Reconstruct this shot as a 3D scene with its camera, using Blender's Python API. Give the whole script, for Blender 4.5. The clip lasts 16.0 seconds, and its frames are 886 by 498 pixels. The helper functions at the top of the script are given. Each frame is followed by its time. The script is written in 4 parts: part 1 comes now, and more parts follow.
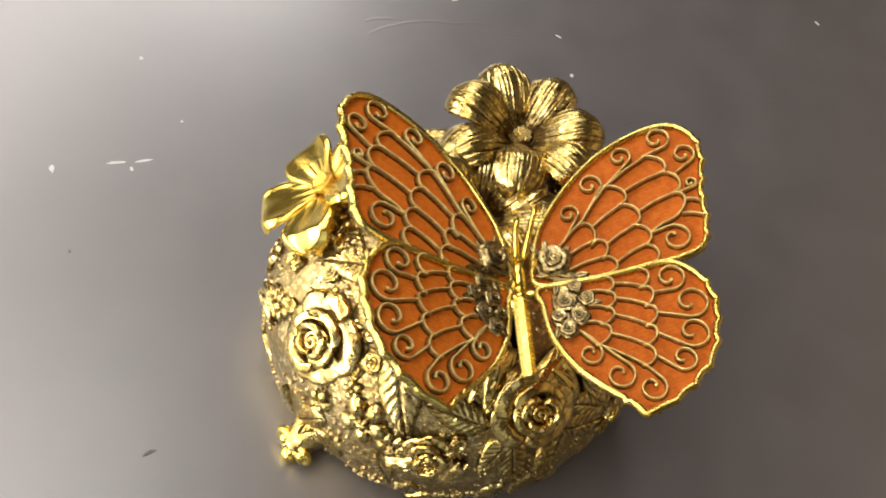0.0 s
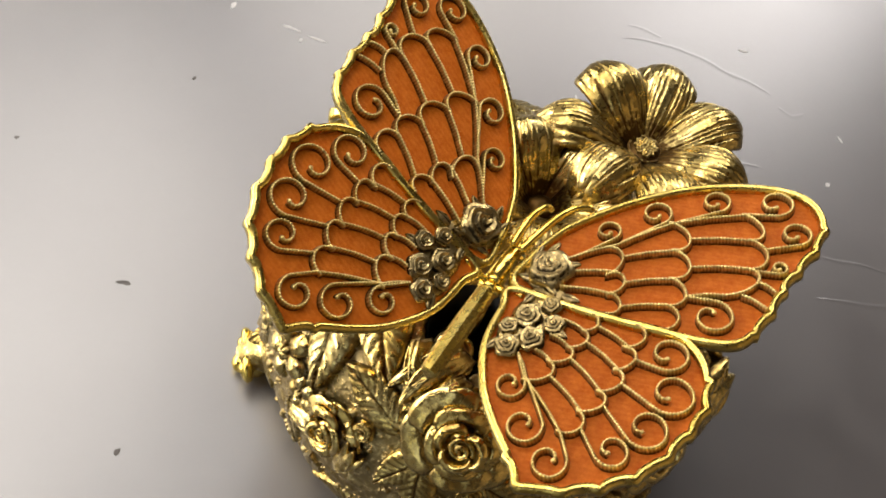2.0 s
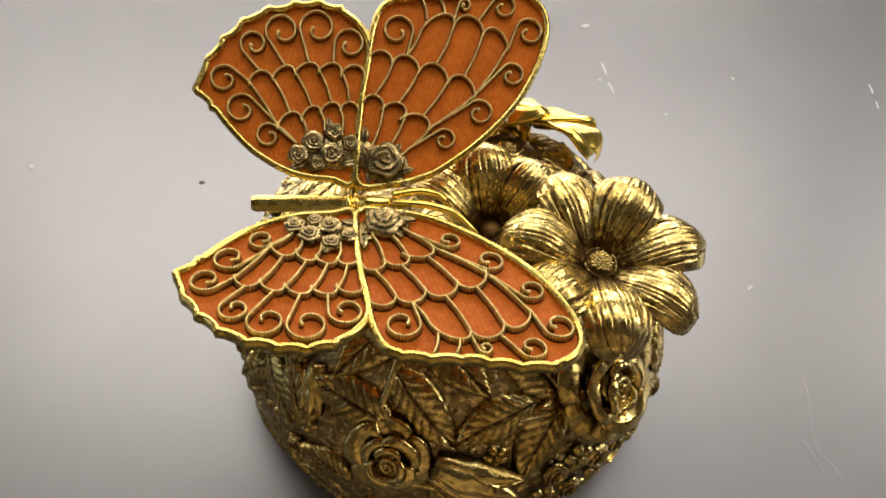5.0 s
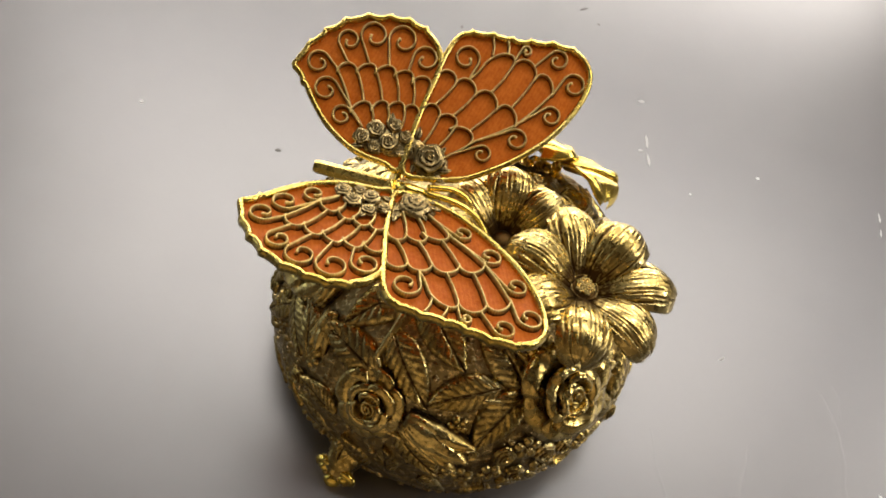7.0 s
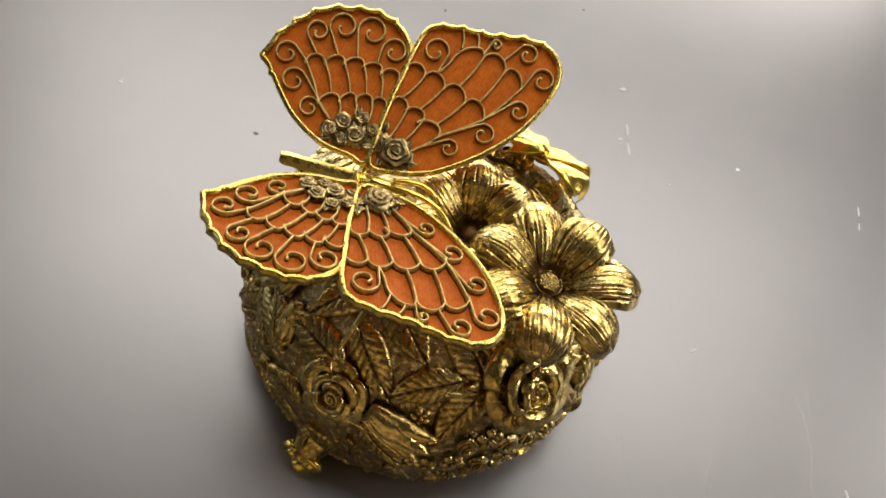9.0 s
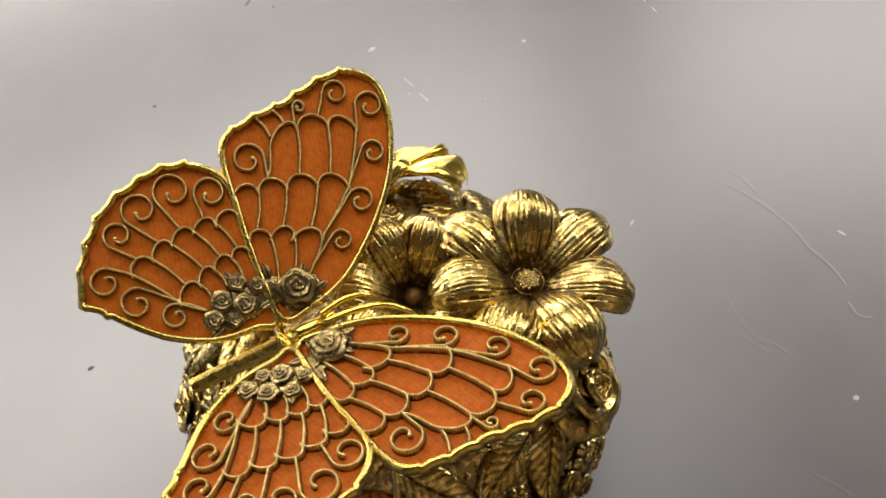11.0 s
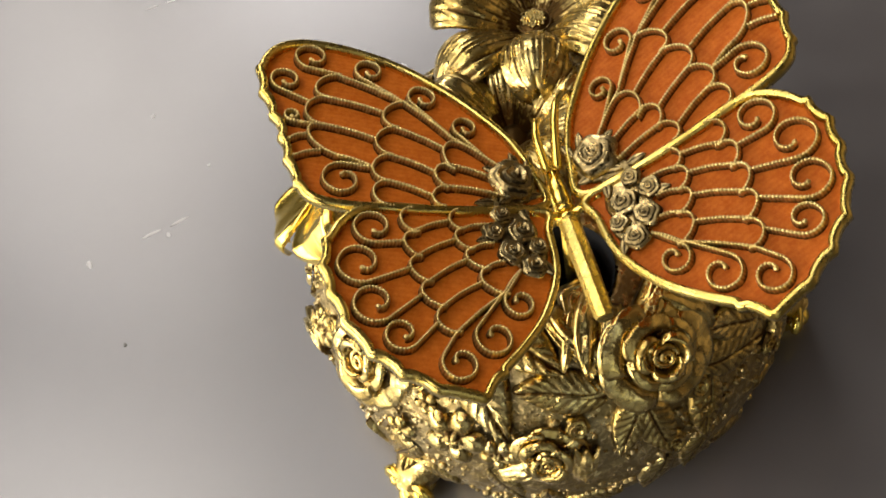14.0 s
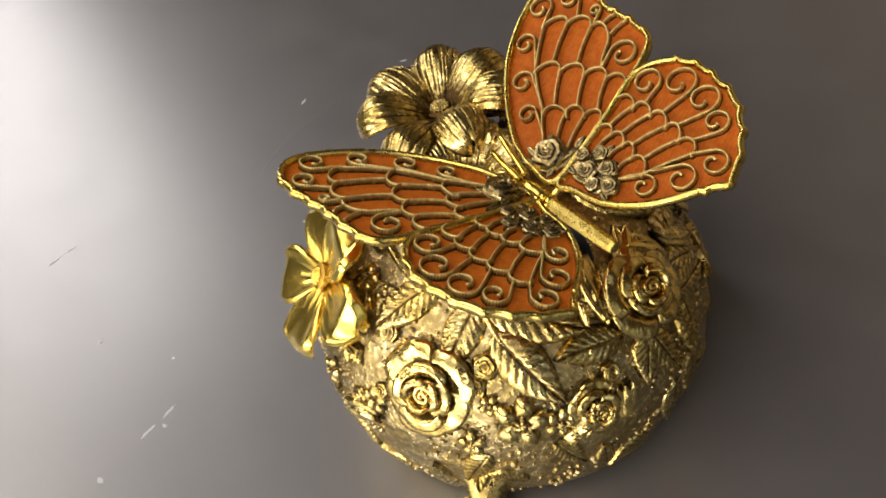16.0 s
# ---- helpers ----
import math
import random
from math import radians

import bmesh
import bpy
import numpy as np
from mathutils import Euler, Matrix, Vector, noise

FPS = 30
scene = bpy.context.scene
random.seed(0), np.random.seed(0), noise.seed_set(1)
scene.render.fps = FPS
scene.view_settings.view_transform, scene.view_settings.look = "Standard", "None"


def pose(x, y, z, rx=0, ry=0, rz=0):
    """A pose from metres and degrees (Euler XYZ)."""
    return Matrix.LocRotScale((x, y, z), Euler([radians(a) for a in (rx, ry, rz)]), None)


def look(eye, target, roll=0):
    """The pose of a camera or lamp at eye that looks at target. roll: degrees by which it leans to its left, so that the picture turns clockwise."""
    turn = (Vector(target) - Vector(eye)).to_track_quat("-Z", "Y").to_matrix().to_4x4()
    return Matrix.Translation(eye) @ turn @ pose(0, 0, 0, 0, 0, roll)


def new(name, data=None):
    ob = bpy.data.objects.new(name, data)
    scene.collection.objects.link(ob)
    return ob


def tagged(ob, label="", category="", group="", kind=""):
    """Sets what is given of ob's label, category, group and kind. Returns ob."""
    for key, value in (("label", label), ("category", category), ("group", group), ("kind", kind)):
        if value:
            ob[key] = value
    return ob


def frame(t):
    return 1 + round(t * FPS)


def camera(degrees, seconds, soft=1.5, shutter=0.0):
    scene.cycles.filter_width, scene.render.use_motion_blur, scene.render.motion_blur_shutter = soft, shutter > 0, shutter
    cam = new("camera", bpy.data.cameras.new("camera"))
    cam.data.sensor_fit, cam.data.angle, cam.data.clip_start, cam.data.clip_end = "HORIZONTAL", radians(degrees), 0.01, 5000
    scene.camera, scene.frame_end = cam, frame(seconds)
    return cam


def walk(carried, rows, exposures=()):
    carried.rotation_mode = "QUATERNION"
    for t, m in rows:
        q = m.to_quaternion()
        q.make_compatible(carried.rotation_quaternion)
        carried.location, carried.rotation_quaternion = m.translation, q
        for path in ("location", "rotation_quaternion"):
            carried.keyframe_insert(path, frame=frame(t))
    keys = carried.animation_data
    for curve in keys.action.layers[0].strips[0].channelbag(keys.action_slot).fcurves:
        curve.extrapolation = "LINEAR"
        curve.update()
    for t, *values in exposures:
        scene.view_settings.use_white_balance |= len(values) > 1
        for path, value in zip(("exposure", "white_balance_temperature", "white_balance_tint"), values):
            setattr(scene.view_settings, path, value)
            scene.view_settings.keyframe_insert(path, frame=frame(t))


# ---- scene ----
U = 0.07  # metres in one design unit; the box's body is about 1.2 units across

cam = camera(48.22, 16.0, soft=1.7, shutter=0.15)
PATH = [
    (0.0, look((-0.1017, 0.0541, 0.2296), (-0.0086, 0.0175, 0.0775), 25.00)),
    (0.5, look((-0.1078, 0.0119, 0.2218), (-0.0076, -0.0028, 0.0706), 16.38)),
    (1.0, look((-0.0986, 0.0036, 0.2144), (0.0034, 0.0110, 0.0639), 14.31)),
    (1.5, look((-0.0905, -0.0081, 0.1982), (0.0051, 0.0115, 0.0445), 17.30)),
    (2.0, look((-0.0826, -0.0171, 0.1966), (0.0049, 0.0134, 0.0400), 19.22)),
    (2.5, look((-0.0642, -0.0417, 0.1935), (0.0100, 0.0064, 0.0344), 25.37)),
    (3.0, look((-0.0521, -0.0642, 0.1985), (0.0045, 0.0088, 0.0416), 18.33)),
    (3.5, look((-0.0350, -0.0720, 0.2028), (0.0057, 0.0110, 0.0460), 13.20)),
    (4.0, look((-0.0270, -0.0785, 0.2041), (0.0072, -0.0016, 0.0427), 14.85)),
    (4.5, look((-0.0122, -0.0851, 0.2081), (0.0072, -0.0052, 0.0457), 10.70)),
    (5.0, look((-0.0006, -0.0930, 0.2164), (0.0069, -0.0045, 0.0576), 7.18)),
    (5.2, look((0.0027, -0.0984, 0.2157), (0.0077, -0.0068, 0.0584), 7.56)),
    (7.3, look((0.0102, -0.1192, 0.2443), (0.0065, -0.0247, 0.0888), 16.30)),
    (7.5, look((0.0122, -0.1179, 0.2447), (0.0086, -0.0242, 0.0887), 16.60)),
    (8.0, look((0.0166, -0.1149, 0.2441), (0.0135, -0.0243, 0.0863), 17.36)),
    (8.5, look((0.0183, -0.1142, 0.2435), (0.0156, -0.0249, 0.0850), 17.18)),
    (9.0, look((0.0148, -0.1123, 0.2464), (0.0122, -0.0230, 0.0878), 17.13)),
    (9.5, look((0.0165, -0.1113, 0.2486), (0.0150, -0.0243, 0.0887), 16.96)),
    (9.7, look((0.0165, -0.1052, 0.2418), (0.0176, -0.0166, 0.0829), 13.50)),
    (11.8, look((-0.0461, -0.0529, 0.2198), (0.0126, 0.0085, 0.0589), -5.60)),
    (12.0, look((-0.0519, -0.0450, 0.2167), (0.0112, 0.0115, 0.0557), -7.75)),
    (12.5, look((-0.0615, -0.0313, 0.2046), (0.0174, 0.0156, 0.0474), -10.94)),
    (13.0, look((-0.0713, -0.0196, 0.1965), (0.0180, 0.0157, 0.0419), -11.85)),
    (13.5, look((-0.0807, -0.0032, 0.1908), (0.0158, 0.0159, 0.0376), -11.52)),
    (14.0, look((-0.0869, 0.0116, 0.1876), (0.0096, 0.0193, 0.0335), -17.14)),
    (14.5, look((-0.0943, 0.0217, 0.1926), (0.0075, 0.0161, 0.0418), -18.93)),
    (15.0, look((-0.1070, 0.0362, 0.2094), (-0.0004, 0.0169, 0.0631), -19.47)),
    (15.5, look((-0.1177, 0.0564, 0.2107), (-0.0100, 0.0244, 0.0675), -19.88)),
    (16.0, look((-0.1186, 0.0689, 0.2038), (-0.0070, 0.0215, 0.0681), -16.50)),
]
EXPOSURES = [(0.0, 0.14), (0.5, 0.10), (1.5, 0.0), (2.5, -0.04), (3.0, -0.20), (4.5, -0.18), (5.0, -0.12), (8.0, -0.10), (9.5, -0.17), (12.0, -0.20), (13.0, -0.20), (14.5, -0.30), (15.0, -0.38), (16.0, -0.32)]
walk(cam, PATH, EXPOSURES)

# ---- world and light ----
world = bpy.data.worlds.new("world")
scene.world = world
world.use_nodes = True
wn, wl = world.node_tree.nodes, world.node_tree.links
sky = wn.new("ShaderNodeTexSky")
sky.sky_type, sky.sun_disc = "NISHITA", False
sky.sun_elevation, sky.sun_rotation = radians(35), radians(200)
wl.new(sky.outputs[0], wn["Background"].inputs[0])
wn["Background"].inputs[1].default_value = 0.1


def area(name, m, sx, sy, watts, colour):
    lamp = bpy.data.lights.new(name, "AREA")
    lamp.shape, lamp.size, lamp.size_y, lamp.energy, lamp.color = "RECTANGLE", sx, sy, watts, colour
    ob = new(name, lamp)
    ob.matrix_world = m
    return ob


# low fill lamp, added to grade the table's brightness
area("north_low_window_daylight", look((-0.20, 0.50, 0.15), (-0.20, 0.0, 0.10)), 0.9, 0.24, 6.0, (1.0, 0.93, 0.86))
area("north_window_daylight", look((-0.05, 0.50, 0.85), (-0.05, 0.0, 0.40)), 1.0, 0.4, 7.0, (1.0, 0.93, 0.86))
# side and top fill lamps, added to match the sheen on the table
area("north_side_window_daylight", look((0.85, 0.50, 0.80), (0.70, 0.0, 0.40)), 0.5, 0.5, 4.0, (1.0, 0.93, 0.86))
area("north_top_light_daylight", look((-0.30, 0.50, 1.35), (-0.25, 0.0, 0.40)), 1.1, 0.5, 4.0, (1.0, 0.93, 0.86))
# overhead fill lamp, added to lift the table's sheen
area("skylight_daylight", pose(0.45, 0.36, 2.28), 1.2, 0.25, 4.4, (1.0, 0.95, 0.91))
area("east_window_daylight", look((1.75, 0.19, 1.08), (0.0, 0.12, 0.60)), 0.58, 1.0, 14.5, (1.0, 0.94, 0.90))
# weak west fill lamp, added for the box's near side
area("west_window_daylight", look((-1.58, 0.0, 0.62), (0.0, 0.0, 0.05)), 0.8, 1.05, 1.2, (1.0, 0.93, 0.84))

# ---- materials ----
def material(name):
    m = bpy.data.materials.new(name)
    m.use_nodes = True
    nt = m.node_tree
    return m, nt, nt.nodes["Principled BSDF"]


def nd(nt, kind, **inputs):
    n = nt.nodes.new("ShaderNode" + kind)
    for key, value in inputs.items():
        n.inputs[key.replace("_", " ")].default_value = value
    return n


def ramp(nt, source, stops):
    r = nt.nodes.new("ShaderNodeValToRGB")
    r.color_ramp.elements[0].position, r.color_ramp.elements[0].color = stops[0][0], (*stops[0][1], 1)
    r.color_ramp.elements[1].position, r.color_ramp.elements[1].color = stops[-1][0], (*stops[-1][1], 1)
    for p, c in stops[1:-1]:
        r.color_ramp.elements.new(p).color = (*c, 1)
    nt.links.new(source, r.inputs[0])
    return r


def mixc(nt, fac, a, b):
    m = nt.nodes.new("ShaderNodeMix")
    m.data_type = "RGBA"
    for k, v in ((0, fac), (6, a), (7, b)):
        if isinstance(v, (int, float)):
            m.inputs[k].default_value = v
        elif isinstance(v, tuple):
            m.inputs[k].default_value = (*v, 1)
        else:
            nt.links.new(v, m.inputs[k])
    return m.outputs[2]


def gold(name, base, worn, patina, rough, grain, bump, spread, stain=0.55, dent=0.0):
    """Antiqued gilt metal: polished high spots, patinated brown in blotches and in the chased grooves."""
    m, nt, b = material(name)
    co = nt.nodes.new("ShaderNodeNewGeometry").outputs["Position"]
    big = nd(nt, "TexNoise", Scale=90.0, Detail=4.0, Roughness=0.6)
    fine = nd(nt, "TexNoise", Scale=grain, Detail=3.0, Roughness=0.65)
    for n in (big, fine):
        nt.links.new(co, n.inputs["Vector"])
    tone = ramp(nt, big.outputs[0], [(0.35, base), (0.7, worn)])
    # holds the groove patina and the shade painted beside the wing wires
    groove = nt.nodes.new("ShaderNodeAttribute")
    groove.attribute_name = "patina"
    blotch = ramp(nt, fine.outputs[0], [(0.5 - spread, (stain,) * 3), (0.62, (0.0,) * 3)])
    add = nt.nodes.new("ShaderNodeMath")
    add.operation, add.use_clamp = "ADD", True
    nt.links.new(blotch.outputs[0], add.inputs[0])
    nt.links.new(groove.outputs["Fac"], add.inputs[1])
    nt.links.new(mixc(nt, add.outputs[0], tone.outputs[0], patina), b.inputs["Base Color"])
    b.inputs["Metallic"].default_value = 1.0
    rr = nt.nodes.new("ShaderNodeMapRange")
    rr.inputs["To Min"].default_value, rr.inputs["To Max"].default_value = rough, rough + 0.3
    nt.links.new(add.outputs[0], rr.inputs["Value"])
    nt.links.new(rr.outputs[0], b.inputs["Roughness"])
    dents = nd(nt, "TexNoise", Scale=280.0, Detail=2.0, Roughness=0.5)  # the soft unevenness of the casting
    nt.links.new(co, dents.inputs["Vector"])
    cast = nd(nt, "Bump", Strength=dent, Distance=0.0012)
    nt.links.new(dents.outputs[0], cast.inputs["Height"])
    bp = nd(nt, "Bump", Strength=bump, Distance=0.0006)
    nt.links.new(fine.outputs[0], bp.inputs["Height"])
    nt.links.new(cast.outputs[0], bp.inputs["Normal"])
    nt.links.new(bp.outputs[0], b.inputs["Normal"])
    return m


GOLD = gold("antique_gold", (0.79, 0.56, 0.14), (0.90, 0.73, 0.30), (0.080, 0.044, 0.013), 0.14, 700.0, 0.14, 0.03, 0.55, 0.22)
GROUND = gold("stippled_gold", (0.64, 0.47, 0.17), (0.85, 0.68, 0.35), (0.095, 0.065, 0.022), 0.23, 700.0, 0.7, 0.01, 0.65)
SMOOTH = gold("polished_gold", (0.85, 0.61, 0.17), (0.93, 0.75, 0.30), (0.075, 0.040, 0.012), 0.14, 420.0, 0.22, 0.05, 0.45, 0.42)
BRIGHT = gold("bright_gold", (0.92, 0.66, 0.11), (0.96, 0.75, 0.18), (0.40, 0.24, 0.04), 0.20, 500.0, 0.06, 0.0, 0.10)
RIM = gold("wing_gold", (0.66, 0.48, 0.10), (0.78, 0.61, 0.18), (0.22, 0.13, 0.025), 0.20, 600.0, 0.05, 0.05, 0.35)
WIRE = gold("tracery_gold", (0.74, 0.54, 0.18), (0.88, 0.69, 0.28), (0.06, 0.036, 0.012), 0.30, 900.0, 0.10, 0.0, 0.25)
PEWTER = gold("aged_pewter_gold", (0.44, 0.32, 0.125), (0.60, 0.46, 0.21), (0.035, 0.025, 0.012), 0.22, 1000.0, 0.2, 0.06)


def enamel():
    """Glossy orange cloth-like ground: fine threads both ways under a thin coat."""
    m, nt, b = material("orange_enamel")
    co = nt.nodes.new("ShaderNodeTexCoord").outputs["Object"]
    mp = nt.nodes.new("ShaderNodeMapping")
    mp.inputs["Rotation"].default_value = (0, 0, 0.25)
    nt.links.new(co, mp.inputs[0])
    warp = nd(nt, "TexWave", Scale=27.0, Distortion=3.0, Detail=3.0, Detail_Scale=5.0)
    weft = nd(nt, "TexWave", Scale=19.0, Distortion=14.0, Detail=4.0, Detail_Scale=6.0)
    weft.bands_direction = "Y"
    for n in (warp, weft):
        nt.links.new(mp.outputs[0], n.inputs["Vector"])
    big = nd(nt, "TexNoise", Scale=46.0, Detail=6.0, Roughness=0.75)
    nt.links.new(co, big.inputs["Vector"])
    both = nt.nodes.new("ShaderNodeMath")
    both.operation = "MULTIPLY_ADD"
    both.inputs[1].default_value = 0.45
    nt.links.new(warp.outputs["Fac"], both.inputs[0])
    soft = nt.nodes.new("ShaderNodeMath")
    soft.operation = "MULTIPLY"
    soft.inputs[1].default_value = 0.45
    nt.links.new(weft.outputs["Fac"], soft.inputs[0])
    nt.links.new(soft.outputs[0], both.inputs[2])
    c1 = ramp(nt, both.outputs[0], [(0.0, (0.34, 0.066, 0.006)), (0.5, (0.42, 0.098, 0.010)), (0.95, (0.53, 0.155, 0.022))])
    c2 = ramp(nt, big.outputs[0], [(0.38, (0.30, 0.052, 0.005)), (0.62, (0.56, 0.155, 0.022))])
    nt.links.new(mixc(nt, 0.5, c1.outputs[0], c2.outputs[0]), b.inputs["Base Color"])
    b.inputs["Roughness"].default_value = 0.42
    b.inputs["Specular IOR Level"].default_value = 0.05
    bp = nd(nt, "Bump", Strength=0.25, Distance=0.0002)
    nt.links.new(both.outputs[0], bp.inputs["Height"])
    nt.links.new(bp.outputs[0], b.inputs["Normal"])
    glow = nt.nodes.new("ShaderNodeBsdfTranslucent")  # daylight shines through the thin enamel
    glow.inputs["Color"].default_value = (0.75, 0.22, 0.02, 1)
    both_ways = nt.nodes.new("ShaderNodeMixShader")
    both_ways.inputs[0].default_value = 0.20
    nt.links.new(b.outputs[0], both_ways.inputs[1])
    nt.links.new(glow.outputs[0], both_ways.inputs[2])
    nt.links.new(both_ways.outputs[0], nt.nodes["Material Output"].inputs["Surface"])
    return m


ENAMEL = enamel()


def plain(name, c1, c2, rough, scale, bump=0.1):
    m, nt, b = material(name)
    co = nt.nodes.new("ShaderNodeTexCoord").outputs["Object"]
    n = nd(nt, "TexNoise", Scale=scale, Detail=5.0)
    nt.links.new(co, n.inputs["Vector"])
    nt.links.new(ramp(nt, n.outputs[0], [(0.3, c1), (0.7, c2)]).outputs[0], b.inputs["Base Color"])
    b.inputs["Roughness"].default_value = rough
    bp = nd(nt, "Bump", Strength=bump, Distance=0.002)
    nt.links.new(n.outputs[0], bp.inputs["Height"])
    nt.links.new(bp.outputs[0], b.inputs["Normal"])
    return m


def table_paint():
    m, nt, b = material("satin_grey_table_paint")
    co = nt.nodes.new("ShaderNodeTexCoord").outputs["Object"]
    big = nd(nt, "TexNoise", Scale=9.0, Detail=4.0, Roughness=0.55)
    mid = nd(nt, "TexNoise", Scale=60.0, Detail=5.0)
    fine = nd(nt, "TexNoise", Scale=900.0, Detail=2.0)
    for n in (big, mid, fine):
        nt.links.new(co, n.inputs["Vector"])
    base = ramp(nt, big.outputs[0], [(0.3, (0.068, 0.062, 0.062)), (0.7, (0.080, 0.074, 0.073))])
    grain = ramp(nt, mid.outputs[0], [(0.35, (0.068, 0.062, 0.062)), (0.65, (0.082, 0.075, 0.074))])
    nt.links.new(mixc(nt, 0.5, base.outputs[0], grain.outputs[0]), b.inputs["Base Color"])
    rr = ramp(nt, mid.outputs[0], [(0.3, (0.36,) * 3), (0.7, (0.44,) * 3)])
    b.inputs["Specular IOR Level"].default_value = 1.0
    b.inputs["Coat Weight"].default_value, b.inputs["Coat Roughness"].default_value, b.inputs["Coat IOR"].default_value = 0.9, 0.27, 1.72
    nt.links.new(rr.outputs[0], b.inputs["Roughness"])
    bp = nd(nt, "Bump", Strength=0.12, Distance=0.0006)
    nt.links.new(mid.outputs[0], bp.inputs["Height"])
    b2 = nd(nt, "Bump", Strength=0.05, Distance=0.0002)
    nt.links.new(fine.outputs[0], b2.inputs["Height"])
    nt.links.new(bp.outputs[0], b2.inputs["Normal"])
    nt.links.new(b2.outputs[0], b.inputs["Normal"])
    return m


TABLE = table_paint()
WALL = plain("dark_taupe_wall_paint", (0.10, 0.08, 0.062), (0.13, 0.105, 0.08), 0.8, 6.0)
CEILING = plain("taupe_ceiling_paint", (0.14, 0.12, 0.10), (0.17, 0.148, 0.125), 0.8, 6.0)
# pale only on the unseen south wall, to bounce fill onto the gilt
SOUTH_BOUNCE = plain("sand_wall_paint", (0.64, 0.48, 0.29), (0.72, 0.55, 0.34), 0.8, 6.0)
FLOOR = plain("brown_floor_boards", (0.16, 0.10, 0.06), (0.24, 0.16, 0.10), 0.5, 12.0)
FRAME = plain("white_window_paint", (0.76, 0.76, 0.74), (0.82, 0.82, 0.80), 0.45, 20.0)
# black that stands for the shade inside the movement's opening
WELL_SHADE = plain("black_movement_well", (0.006, 0.006, 0.006), (0.012, 0.011, 0.010), 0.7, 300.0)
CHIP = plain("pale_chip", (0.36, 0.35, 0.34), (0.48, 0.47, 0.46), 0.6, 800.0)
SPECK = plain("dark_speck", (0.05, 0.045, 0.04), (0.09, 0.08, 0.07), 0.7, 800.0)


# ---- building helpers ----
def part(name, bm, mat, parent=None, label="", smooth=True, scale=U):
    """Links a bmesh, drawn in design units, as one mesh object under a thing or a part."""
    if scale != 1:
        bmesh.ops.scale(bm, vec=(scale,) * 3, verts=bm.verts)
    me = bpy.data.meshes.new(name)
    bm.to_mesh(me)
    bm.free()
    me.materials.append(mat)
    if smooth:
        me.shade_smooth()
    ob = new(name, me)
    ob.parent = parent
    if label:
        tagged(ob, label)
    return ob


def again(ob, m, parent):
    """One more object on the same mesh, at the pose m (metres)."""
    o = new(ob.name.split(".")[0], ob.data)
    o.parent = parent
    o.matrix_basis = m
    return o


def box(bm, x0, x1, y0, y1, z0, z1, bevel=0.0):
    g = bmesh.ops.create_cube(bm, size=1.0)
    bmesh.ops.scale(bm, vec=(x1 - x0, y1 - y0, z1 - z0), verts=g["verts"])
    bmesh.ops.translate(bm, vec=((x0 + x1) / 2, (y0 + y1) / 2, (z0 + z1) / 2), verts=g["verts"])
    if bevel:
        edges = {e for v in g["verts"] for e in v.link_edges}
        bmesh.ops.bevel(bm, geom=list(edges), offset=bevel, segments=2, affect="EDGES", profile=0.5)


def patina_shade_layer(bm):
    return bm.verts.layers.float.get("patina") or bm.verts.layers.float.new("patina")


def tube(bm, pts, radii, sides=8, cap=True):
    """A round bar along pts; radii: one number or one for each point."""
    pts = [Vector(p) for p in pts]
    if isinstance(radii, (int, float)):
        radii = [radii] * len(pts)
    rings, last = [], None
    for i, p in enumerate(pts):
        d = (pts[min(i + 1, len(pts) - 1)] - pts[max(i - 1, 0)]).normalized()
        if last is None:
            last = d.orthogonal().normalized()
        x = (last - d * last.dot(d)).normalized()
        y = d.cross(x)
        last = x
        rings.append([bm.verts.new(p + radii[i] * (math.cos(a) * x + math.sin(a) * y))
                      for a in (2 * math.pi * k / sides for k in range(sides))])
    for a, b in zip(rings, rings[1:]):
        for k in range(sides):
            bm.faces.new((a[k], a[(k + 1) % sides], b[(k + 1) % sides], b[k]))
    if cap:
        bm.faces.new(rings[0][::-1])
        bm.faces.new(rings[-1])


def spline(pts, per=8, closed=False):
    """A smooth line through pts."""
    pts, out, n = [Vector(p) for p in pts], [], len(pts)
    for i in range(n if closed else n - 1):
        a, b, c, d = ((pts[(i + k) % n] for k in (-1, 0, 1, 2)) if closed
                      else (pts[min(max(i + k, 0), n - 1)] for k in (-1, 0, 1, 2)))
        for j in range(per):
            t = j / per
            out.append(0.5 * ((2 * b) + (c - a) * t + (2 * a - 5 * b + 4 * c - d) * t * t + (3 * b - a - 3 * c + d) * t ** 3))
    return out if closed else out + [pts[-1]]


# ---- an unseen room, closed round the table; dark walls shape the reflections ----
def slab(name, mat, bounds, label, kind="structure", bevel=0.0):
    bm = bmesh.new()
    for b in bounds:
        box(bm, *b, bevel=bevel)
    return tagged(part(name, bm, mat, smooth=False, scale=1), label, name.split("_")[0], kind=kind)


slab("floor", FLOOR, [(-1.6, 1.8, -1.6, 0.52, -0.80, -0.75)], "plain brown boarded floor under the table")
slab("ceiling", CEILING, [(-1.7, -0.16, -1.7, 0.62, 2.3, 2.35), (1.06, 1.9, -1.7, 0.62, 2.3, 2.35), (-0.16, 1.06, -1.7, 0.22, 2.3, 2.35), (-0.16, 1.06, 0.50, 0.62, 2.3, 2.35)],
     "plain unseen taupe ceiling with an opening for a fill lamp")
slab("wall_south", SOUTH_BOUNCE, [(-1.7, 1.9, -1.7, -1.6, -0.75, 2.3)], "unseen plain sand wall, kept pale to bounce light onto the box")


